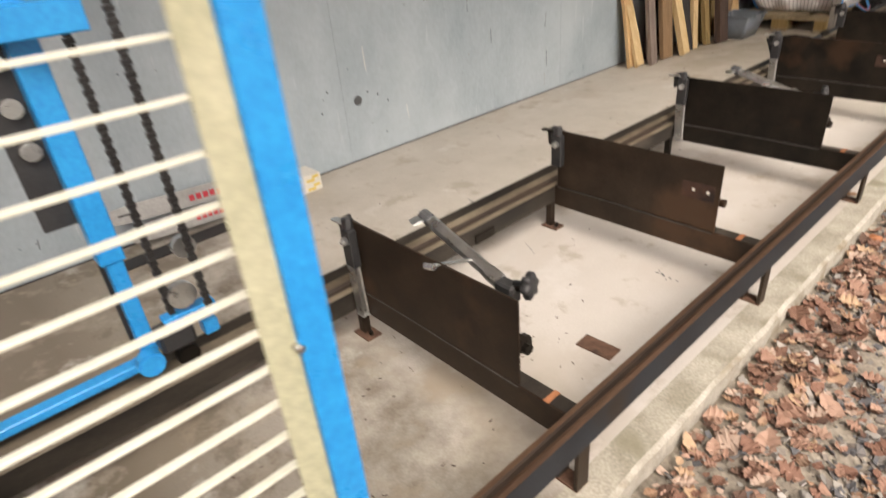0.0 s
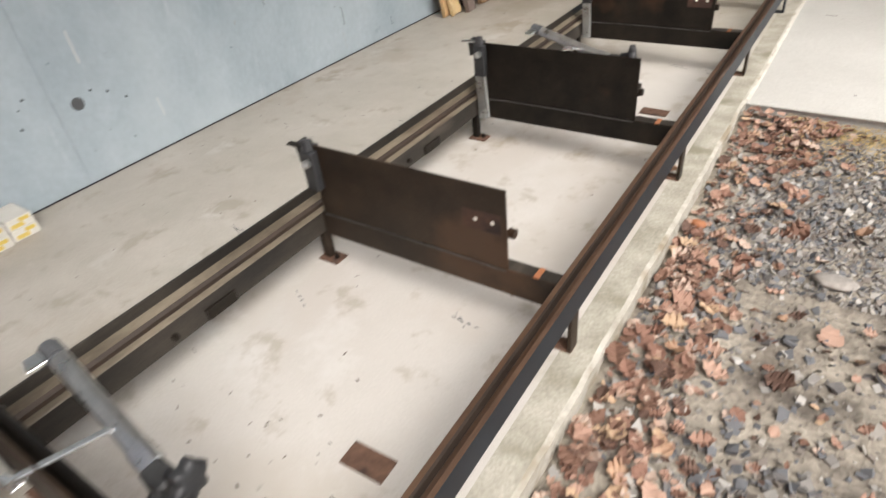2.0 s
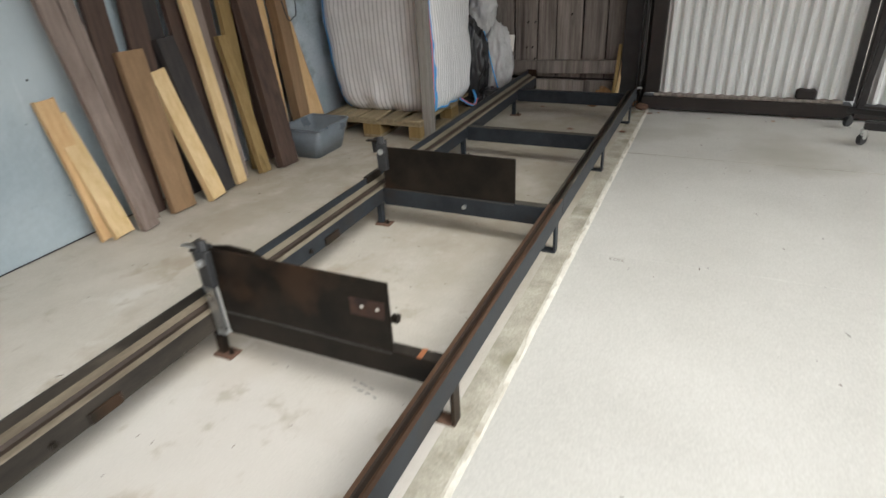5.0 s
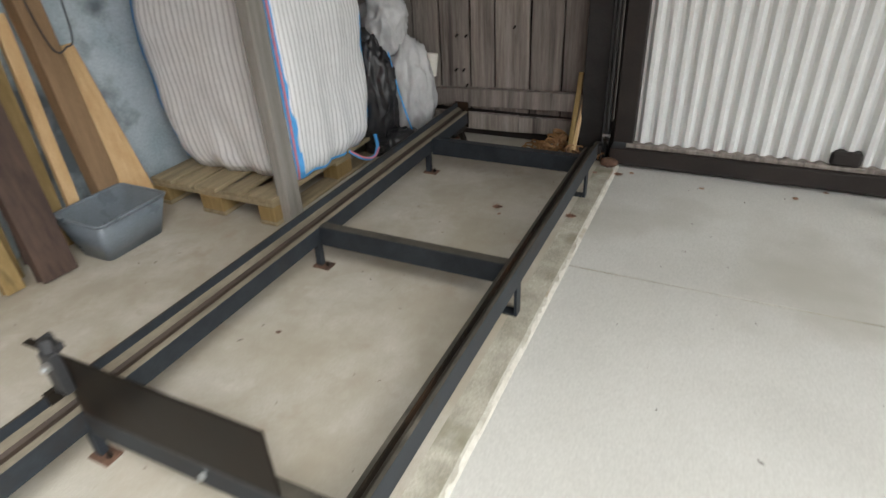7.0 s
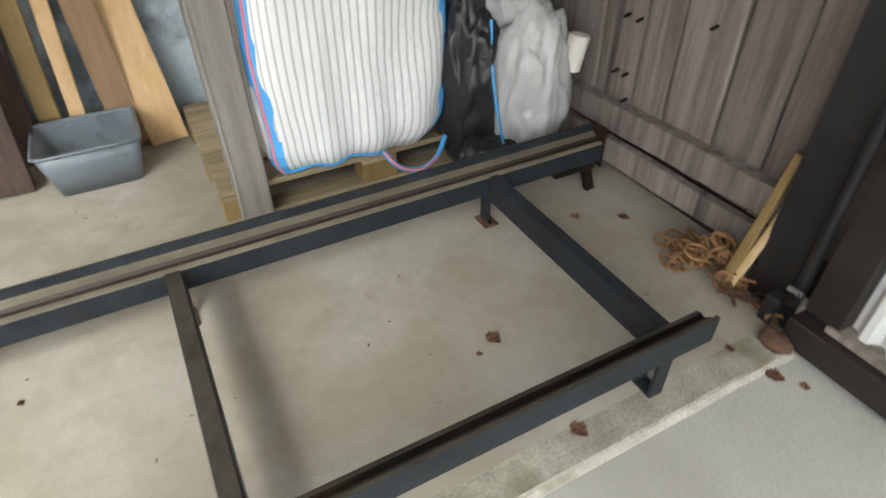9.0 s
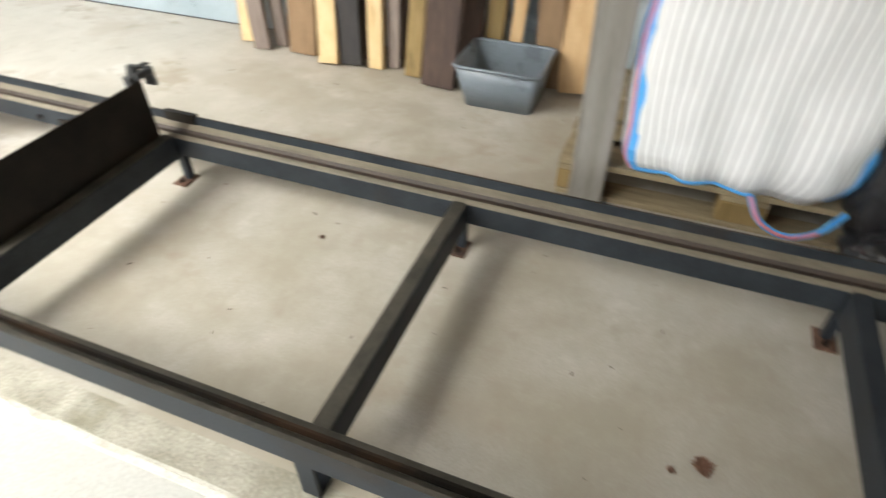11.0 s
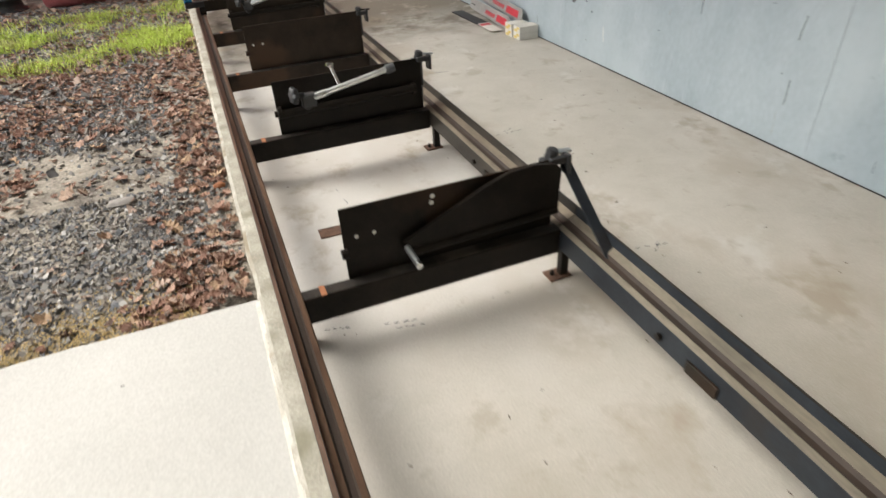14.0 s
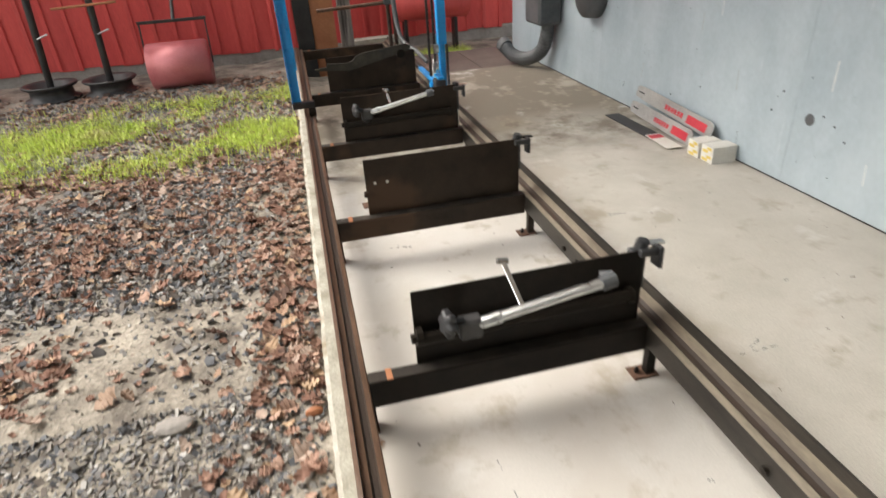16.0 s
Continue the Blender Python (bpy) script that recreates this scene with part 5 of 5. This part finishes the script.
guide_bar(-0.37, 0.445, 0.170, 0.118, -2.195, "long pale guide bar leaning on the wall, red lettering bars")
guide_bar(-0.33, 0.36, 0.085, 0.055, -2.135, "pale guide bar leaning in front of another, red lettering bars")
bm = beam((-2.05, -0.43, 0.006), (-2.06, 0.10, 0.006), 0.10, 0.006, (1, 0, 0), 0.001)
solo("black_sheet", bm, black_mat, "flat black bar sleeve lying on the floor", "sleeve")
lf = thing("leaflet", (-2.04, 0.2, 0), "white printed leaflet lying on the floor", "leaflet")
part("sheet", beam((-2.055, 0.07, 0.0125), (-2.045, 0.33, 0.0125), 0.095, 0.002, (1, 0, 0), 0), carton_white, lf)
part("print", beam((-2.055, 0.085, 0.0142), (-2.052, 0.15, 0.0142), 0.085, 0.0008, (1, 0, 0), 0), red_print, lf, "red printed corner")


def carton(x0, x1, y0, y1, z0, turn, label):
    c = thing("carton", ((x0 + x1) / 2, (y0 + y1) / 2, z0), label, "carton", "small cartons by the wall")
    part("box", box(x0, x1, y0, y1, z0, z0 + 0.045, 0.0015), carton_white, c)
    part("label_print", box(x1 - 0.0005, x1 + 0.0012, y0 + 0.012, y0 + 0.06, z0 + 0.006, z0 + 0.022, 0), carton_yellow, c, "yellow printed label")
    part("label_print", box(x1 - 0.0005, x1 + 0.0012, y1 - 0.05, y1 - 0.012, z0 + 0.024, z0 + 0.039, 0), carton_yellow, c, "yellow printed label")
    part("label_print", box(x0 + 0.01, x0 + 0.05, y0 - 0.0012, y0 + 0.0005, z0 + 0.008, z0 + 0.032, 0), carton_yellow, c, "yellow printed label")


carton(-2.235, -2.085, 0.515, 0.615, 0.0005, 0, "white carton with yellow labels at the wall foot")
carton(-2.235, -2.085, 0.515, 0.613, 0.0465, 0, "white carton with yellow labels stacked on another")
carton(-2.215, -2.075, 0.41, 0.508, 0.0005, 0, "white carton with yellow labels beside the stack")
carton(-2.210, -2.072, 0.412, 0.506, 0.0465, 0, "white carton with yellow labels on the front pair")

# ---- yard by the red wall: roller, stands on rims, hose ----
rol = thing("lawn_roller", (1.2, -3.5, -0.11), "faded red steel lawn roller with a black handle", "lawn roller")
part("drum", rod((1.485, -3.55, 0.115), (0.905, -3.55, 0.115), 0.228, 40, None, None, 0.008), red_metal, rol, "faded red drum", True)
for x in (1.515, 0.875):
    part("side_arm", beam((x, -3.55, 0.10), (x, -3.66, 0.52), 0.03, 0.012, (0, 1, 0), 0.002), black_paint, rol)
part("cross_bar", beam((1.53, -3.66, 0.53), (0.86, -3.66, 0.53), 0.03, 0.03, (0, 0, 1), 0.003), black_paint, rol)
part("handle", rod((1.18, -3.66, 0.53), (1.16, -4.2, 1.15), 0.018, 10), black_paint, rol)


def rim_stand(x, y, lean, label):
    s = thing("post_stand", (x, y, -0.11), label, "post stand", "post stands on wheel rims")
    bm = None
    prof = ((0.25, 0.0), (0.262, 0.012), (0.25, 0.03), (0.205, 0.045), (0.20, 0.115), (0.245, 0.135), (0.262, 0.155), (0.25, 0.165), (0.19, 0.15), (0.17, 0.10), (0.03, 0.09))
    bm = bmesh.new()
    loops = [[bm.verts.new((x + r * math.cos(2 * math.pi * i / 36), y + r * math.sin(2 * math.pi * i / 36), -0.115 + z)) for i in range(36)] for r, z in prof]
    for la, lb in zip(loops, loops[1:]):
        for i in range(36):
            bm.faces.new((la[i], la[(i + 1) % 36], lb[(i + 1) % 36], lb[i]))
    bm.faces.new(loops[-1]), bm.faces.new(loops[0])
    part("rim", bm, tyre_black, s, "black wheel rim base", True)
    part("tube", rod((x, y, -0.05), (x + lean, y, 2.0), 0.034, 14), black_paint, s, "dark steel tube")
    part("thumb_screw", rod((x + lean * 0.25, y + 0.02, 0.47), (x + lean * 0.25 - 0.14, y + 0.10, 0.52), 0.008, 8), zinc, s)
    return s


rim_stand(2.50, -3.62, -0.16, "dark steel post on a black wheel rim base")
rim_stand(1.93, -3.62, -0.10, "dark steel post with thumb screw on a rim base")
part("cross_handle", rod((2.22, -3.55, 0.735), (1.62, -3.50, 0.76), 0.012, 8), orange_rust, rim_stand(3.3, -3.7, 0.0, "dark steel post on a wheel rim base with crossbar"))

duct = thing("hose_duct", (-2.1, -2.0, 0), "grey corrugated dust hose bending up along the wall", "hose")
pts = curve_points([(-1.96, -2.45, 0.17), (-2.0, -2.30, 0.09), (-2.08, -2.12, 0.085), (-2.15, -1.95, 0.18), (-2.16, -1.85, 0.40), (-2.16, -1.85, 0.8), (-2.16, -1.85, 1.5)], 16)
part("hose", tube(pts, 0.062, 14, None, [1.0 if i % 2 else 0.93 for i in range(len(pts))]), hose_grey, duct, "", False)
part("clamp_ring", rod((-1.955, -2.47, 0.18), (-1.97, -2.41, 0.15), 0.07, 16), hose_grey, duct)
part("box_housing", box(-2.23, -2.02, -2.05, -1.72, 0.42, 0.9, 0.02), hose_grey, duct, "dark grey fan housing")
solo("wall_vent", rod((WALL_X - 0.01, -1.15, 0.72), (WALL_X + 0.10, -1.15, 0.72), 0.19, 30, 0.175, None, 0.01), hose_grey, "round dark vent drum on the wall", "vent", "", "", True)
wb = thing("red_wagon", (-1.9, -4.1, 0), "dark red tank with a rounded end near the wall", "tank")
part("tank", rod((-1.15, -4.05, 0.42), (-2.05, -4.0, 0.42), 0.17, 24, None, None, 0.03), red_board, wb, "", True)
part("stand", box(-1.9, -1.86, -4.1, -3.95, -0.12, 0.28, 0.003), black_paint, wb)
part("stand", box(-1.3, -1.26, -4.1, -3.95, -0.12, 0.28, 0.003), black_paint, wb)

# ---- writing pressed into the apron ----
fc = bpy.data.curves.new("year", "FONT")
fc.body, fc.size, fc.extrude, fc.align_x = "2022", 0.034, 0.0006, "CENTER"
tmp = bpy.data.objects.new("year_tmp", fc)
year_me = bpy.data.meshes.new_from_object(tmp)
bpy.data.objects.remove(tmp)
year_me.materials.append(stone_base)
year = new("inscription", year_me)
year.parent = apron
year.matrix_basis = Matrix.Translation(-Vector(apron.location)) @ pose(0.256, 4.245, -0.0115, 0, 0, 178)
year["label"] = "year number scratched into the concrete"

# ---- loose bits on the floors ----
rng = random.Random(21)


def chips():
    vs, fs = [], []
    for i in range(330):
        if i < 180:
            x, y, z = rng.uniform(-2.1, -0.1), rng.uniform(-0.9, 6.7), 0.001
        elif i < 270:
            x, y, z = rng.uniform(0.15, 2.6), rng.uniform(2.9, 6.7), -0.011
        else:
            x, y, z = rng.uniform(-0.75, -0.2), rng.uniform(-0.6, 0.5), 0.001
        ln, w, a = rng.uniform(0.002, 0.007) * (2.2 if i % 11 == 0 else 1), rng.uniform(0.001, 0.003), rng.uniform(0, 6.3)
        c, s_ = math.cos(a), math.sin(a)
        k = len(vs)
        for u, v, h in ((-1, -1, 0), (1, -0.6, 0), (0.8, 1, 0), (-0.9, 0.7, 0), (0, 0, 0.002)):
            vs.append((x + c * u * ln - s_ * v * w, y + s_ * u * ln + c * v * w, z + h))
        fs += [(k, k + 1, k + 4), (k + 1, k + 2, k + 4), (k + 2, k + 3, k + 4), (k + 3, k, k + 4)]
    me = bpy.data.meshes.new("wood_chips")
    me.from_pydata(vs, [], fs)
    me.materials.append(WOODS["umber"])
    tagged(new("wood_chips", me), "scattered dark wood chips and grit on the concrete", "chips", "", "stuff")


chips()



# scuffs and scratches worn into the floor
rng = random.Random(31)
for x0, y0, x1, y1 in ((-1.20, 2.005, -1.347, 2.0), (-1.25, 1.985, -1.309, 1.957), (-0.784, 0.777, -0.868, 0.822), (-1.294, 0.958, -1.377, 0.99), (-1.29, 0.985, -1.35, 0.975), (-0.263, 0.942, -0.367, 0.952), (-0.30, 0.925, -0.36, 0.975), (-1.197, 3.09, -1.324, 3.113), (-1.246, 3.133, -1.30, 3.09), (-0.272, 3.089, -0.382, 3.113), (-0.30, 3.12, -0.39, 3.14), (-0.1, 3.036, -0.174, 3.057), (-0.345, 2.176, -0.352, 2.215), (-0.355, 2.279, -0.36, 2.33), (-1.629, 1.689, -1.637, 1.695), (-0.82, 2.38, -0.832, 2.39)):
    bm = None
    for k in range(4):
        t0 = k / 4 + rng.uniform(0, 0.08)
        t1 = t0 + rng.uniform(0.10, 0.2)
        j = rng.uniform(-0.004, 0.004)
        bm = join(bm, beam((x0 + (x1 - x0) * t0 + j, y0 + (y1 - y0) * t0 + j, 0.0004), (x0 + (x1 - x0) * t1 + j, y0 + (y1 - y0) * t1 - j, 0.0004), rng.uniform(0.002, 0.0055), 0.0006, (0, 1, 0) if abs(x1 - x0) > abs(y1 - y0) else (1, 0, 0), 0)) if bm else beam((x0, y0, 0.0004), (x0 + (x1 - x0) * t1, y0 + (y1 - y0) * t1, 0.0004), 0.003, 0.0006, (0, 1, 0) if abs(x1 - x0) > abs(y1 - y0) else (1, 0, 0), 0)
    part("scuff_mark", bm, hose_grey, floor_slab, "dark scratch in the concrete")


def fallen_leaf(x, y, z, size, turn, m, label):
    bm = bmesh.new()
    lobes = (0.03, 0.30, 0.20, 0.46, 0.28, 0.58, 0.32, 0.5, 0.24, 0.36, 0.14, 0.18, 0.03)
    rows = []
    for sd in (-1, 0, 1):
        rows.append([bm.verts.new((size * (k / 12 - 0.5), size * sd * w, 0.004 + size * (0.25 * (k / 12 - 0.5) ** 2 + 0.25 * abs(sd) * w * (1 + 0.4 * math.sin(k * 1.7))))) for k, w in enumerate(lobes)])
    for a, b in zip(rows, rows[1:]):
        for k in range(12):
            bm.faces.new((a[k], a[k + 1], b[k + 1], b[k]))
    bmesh.ops.solidify(bm, geom=bm.faces[:], thickness=0.0006)
    low = min(v.co.z for v in bm.verts)
    bmesh.ops.transform(bm, matrix=pose(x, y, z - low, 0, 0, turn), verts=bm.verts)
    return solo("fallen_leaf", bm, m, label, "leaf", "loose leaves on the concrete")


for x, y, z, size, turn, m in (
    (-0.372, 6.055, 0.0005, 0.05, 20, leaf_brown), (-0.34, 5.99, 0.0005, 0.02, 70, leaf_brown), (-0.765, 4.853, 0.0005, 0.022, 30, rust),
    (-0.74, 6.637, 0.0005, 0.04, 110, leaf_brown), (-0.65, 6.79, 0.0005, 0.04, 40, leaf_brown), (-0.963, 6.87, 0.0005, 0.06, 160, leaf_brown),
    (-0.045, 2.035, 0.0005, 0.05, 80, leaf_tan), (-0.012, 6.08, 0.0005, 0.05, 15, leaf_brown), (0.944, 6.648, -0.0115, 0.035, 70, leaf_tan),
    (1.079, 6.76, -0.0115, 0.03, 10, leaf_brown), (0.10, 6.66, -0.0115, 0.05, 30, leaf_brown), (0.16, 6.70, -0.0115, 0.03, 120, leaf_tan),
    (-0.02, 6.62, 0.0005, 0.03, 60, leaf_brown), (0.52, 6.62, -0.0115, 0.03, 140, leaf_tan)):
    fallen_leaf(x, y, z, size, turn, m, "small curled brown leaf lying on the concrete")

# ---- gravel, leaves, grass ----
gen = np.random.default_rng(7)


def patch(x, y, s, o):
    return 0.5 + 0.5 * noise.noise(Vector((x * s + o, y * s - o, o)))


def scatter(count, dens, x0, x1, y0, y1):
    out = []
    while len(out) < count:
        x, y = gen.uniform(x0, x1), gen.uniform(y0, y1)
        if gen.random() < dens(x, y):
            out.append((x, y))
    return out


def gravel_density(x, y):
    if y > 2.72:
        return 0
    if y < -1.3:
        return 0.16
    d = max(0.10, 1.7 * (patch(x, y, 1.5, 3) - 0.34))
    if 1.6 < y < 2.6 and x > 0.2:
        d += 0.55
    if -0.5 < y < 0.9 and x > 0.4:
        d += 0.45
    if y < 1.2:
        d *= 0.15 + 0.85 * min(1, max(0, x - 0.2) / 0.5)
    if 0.95 < y < 1.6 and x > 0.3:
        d *= 0.3
    if -0.95 < y < -0.4 and 1.3 < x < 2.3:
        d *= 0.2
    return min(1, d)


def build_gravel():
    """Angular flakes: jittered, flattened, tilted blocks."""
    spots = scatter(95000, gravel_density, 0.085, 3.3, -3.4, 2.74)
    n = len(spots)
    cen = np.array([(x, y, ground_height(x, y)) for x, y in spots])
    cube = np.array([(-1, -1, -1), (1, -1, -1), (1, 1, -1), (-1, 1, -1), (-1, -1, 1), (1, -1, 1), (1, 1, 1), (-1, 1, 1)], float)
    quads = np.array([(0, 3, 2, 1), (4, 5, 6, 7), (0, 1, 5, 4), (1, 2, 6, 5), (2, 3, 7, 6), (3, 0, 4, 7)])
    coarse = np.where(cen[:, 1] > 1.45, 0.72, 1.0)
    rad = coarse * gen.choice((0.003, 0.005, 0.008, 0.0115, 0.015), n, p=(0.26, 0.28, 0.26, 0.15, 0.05)) * gen.uniform(0.8, 1.25, n)
    v = cube[None] * gen.uniform(0.45, 1.15, (n, 8, 3))
    v *= (np.c_[gen.uniform(0.8, 1.5, n), gen.uniform(0.6, 1.1, n), gen.uniform(0.25, 0.6, n)] * rad[:, None])[:, None]
    a = gen.uniform(0, 6.3, (n, 1))
    tx, ty = gen.normal(0, 0.5, (n, 1)), gen.normal(0, 0.5, (n, 1))
    z = v[:, :, 2] + v[:, :, 0] * tx + v[:, :, 1] * ty
    x = v[:, :, 0] * np.cos(a) - v[:, :, 1] * np.sin(a)
    y = v[:, :, 0] * np.sin(a) + v[:, :, 1] * np.cos(a)
    v = np.stack((x, y, z + rad[:, None] * 0.35), 2) + cen[:, None]
    f = quads[None] + 8 * np.arange(n)[:, None, None]
    me = bpy.data.meshes.new("gravel")
    me.from_pydata(v.reshape(-1, 3).tolist(), [], f.reshape(-1, 4).tolist())
    me.materials.append(pebble)
    tagged(new("gravel", me), "loose grey angular gravel in the yard", "gravel", "", "stuff")


def leaf_density(x, y):
    if y > 2.74:
        return 0
    d = 0.07 + 0.8 * patch(x, y, 1.7, 11) ** 2.2
    near = max(0, 1 - (x - 0.08) / (0.55 if y < 1.2 else 0.30))
    d += near * (0.25 + 0.9 * patch(x, y, 2.3, 5) ** 1.5)
    if y > 2.35 and x < 0.55:
        d += 0.8
    if y < 0.6 and x > 0.5:
        d += 0.22
    if y < -1.1:
        d *= 0.35
    if 1.7 < y < 2.3:
        d *= 0.55
    if 0.8 < y < 1.65 and 0.3 < x < 0.95:
        d *= 0.3
    if y > 1.5 and x > 0.4:
        d *= 0.22
    return min(1, d)


LOBES = (0.02, 0.14, 0.27, 0.33, 0.29, 0.42, 0.47, 0.37, 0.42, 0.33, 0.20, 0.10, 0.0)


def build_leaves(count, m, name, label, seed):
    vs, fs = [], []
    for x, y in scatter(count, leaf_density, 0.085, 3.2, -3.6, 2.76):
        L, a = gen.choice((0.024, 0.038, 0.055, 0.075), p=(0.36, 0.34, 0.21, 0.09)) * gen.uniform(0.75, 1.15), gen.uniform(0, 6.3)
        c, s_ = math.cos(a), math.sin(a)
        curl, fold, tx, ty = gen.uniform(-0.4, 1.0), gen.uniform(-0.3, 1.0), gen.normal(0, 0.26), gen.normal(0, 0.26)
        wid = gen.uniform(0.6, 1.05)
        z0 = ground_height(x, y) + gen.uniform(0.002, 0.022)
        k = len(vs)
        n = len(LOBES)
        for side in (-1, 0, 1):
            for j, w in enumerate(LOBES):
                u = j / (n - 1) - 0.5
                v = side * w * wid * (1 + 0.10 * gen.uniform(-1, 1))
                h = L * (curl * u * u + fold * abs(v) * 0.6 + 0.16 * math.sin(j * 2.1 + a * 3 + side) * abs(v) * 2 + tx * u + ty * v)
                px, py = L * u, L * v
                vs.append((x + c * px - s_ * py, y + s_ * px + c * py, z0 + max(h, -0.012)))
        for r in (0, n):
            for j in range(n - 1):
                fs.append((k + r + j, k + r + j + 1, k + r + n + j + 1, k + r + n + j))
    me = bpy.data.meshes.new(name)
    me.from_pydata(vs, [], fs)
    me.materials.append(m)
    tagged(new(name, me), label, "leaves", "", "stuff")


def grass_density(x, y):
    d = 3.2 * max(0, patch(x, y, 1.3, 17) - 0.50) * (0.25 + 1.3 * patch(x, y, 7, 2))
    d *= max(0, 1 - ((y + 1.75) / 1.05) ** 2)
    return min(1, d * (1.6 if x < 1.5 else 0.7)) + (0.02 if -2.9 < y < -0.6 else 0)


def build_grass():
    vs, fs = [], []
    for x, y in scatter(19000, grass_density, 0.09, 3.2, -3.0, -0.5) + [(gen.uniform(-2.0, -0.9), gen.uniform(-4.0, -3.36)) for i in range(2200)]:
        h, a, b = gen.uniform(0.02, 0.10), gen.uniform(0, 6.3), gen.uniform(0.1, 0.9)
        w = gen.uniform(0.0012, 0.0028)
        c, s_ = math.cos(a), math.sin(a)
        z = ground_height(x, y) - 0.004 if x > 0 else -0.114
        k = len(vs)
        for t, ww in ((0, 1), (0.55, 0.8), (1, 0.1)):
            o = b * h * t * t
            for sg in (-1, 1):
                vs.append((x + c * o - s_ * w * ww * sg, y + s_ * o + c * w * ww * sg, z + h * t * (1 - 0.3 * b * t)))
        fs += [(k, k + 1, k + 3, k + 2), (k + 2, k + 3, k + 5, k + 4)]
    me = bpy.data.meshes.new("grass")
    me.from_pydata(vs, [], fs)
    me.materials.append(grass_green)
    tagged(new("grass", me), "patchy fresh green grass near the barn", "grass", "", "stuff")


def build_sawdust():
    vs, fs = [], []
    for x, y in [(gen.uniform(0.25, 2.8), 2.755 - abs(gen.normal(0, 0.15))) for i in range(11000)]:
        r, a = gen.uniform(0.003, 0.008), gen.uniform(0, 6.3)
        c, s_ = math.cos(a) * r, math.sin(a) * r
        z = ground_height(x, y) + gen.uniform(0.001, 0.010)
        k = len(vs)
        vs += [(x - c, y - s_, z), (x + s_ * 0.5, y - c * 0.5, z + 0.004), (x + c, y + s_, z + 0.002), (x - s_ * 0.5, y + c * 0.5, z + 0.003)]
        fs.append((k, k + 1, k + 2, k + 3))
    me = bpy.data.meshes.new("sawdust")
    me.from_pydata(vs, [], fs)
    me.materials.append(sawdust)
    tagged(new("sawdust", me), "yellow sawdust along the apron edge", "sawdust", "", "stuff")


build_gravel()
build_leaves(9500, leaf_mixed, "leaf_litter", "brown fallen oak leaves on the yard", 1)
build_leaves(700, leaf_tan, "leaf_litter_pale", "paler orange-tan fallen leaves on the yard", 2)
build_grass()
build_sawdust()
for i, (x, y, r, label) in enumerate(((0.549, 1.69, 0.062, "flat pale grey stone lying in the yard"), (0.118, 1.79, 0.028, "reddish broken brick piece by the slab edge"), (0.52, 0.66, 0.02, "pale stone in the leaf litter"))):
    crumpled("stone", (x, y, ground_height(x, y) + 0.012), (r, r * 0.55, 0.016), (stone_base, orange_rust, plaster_edge)[i], label, "stone", 20 + i, 0.3, 3)
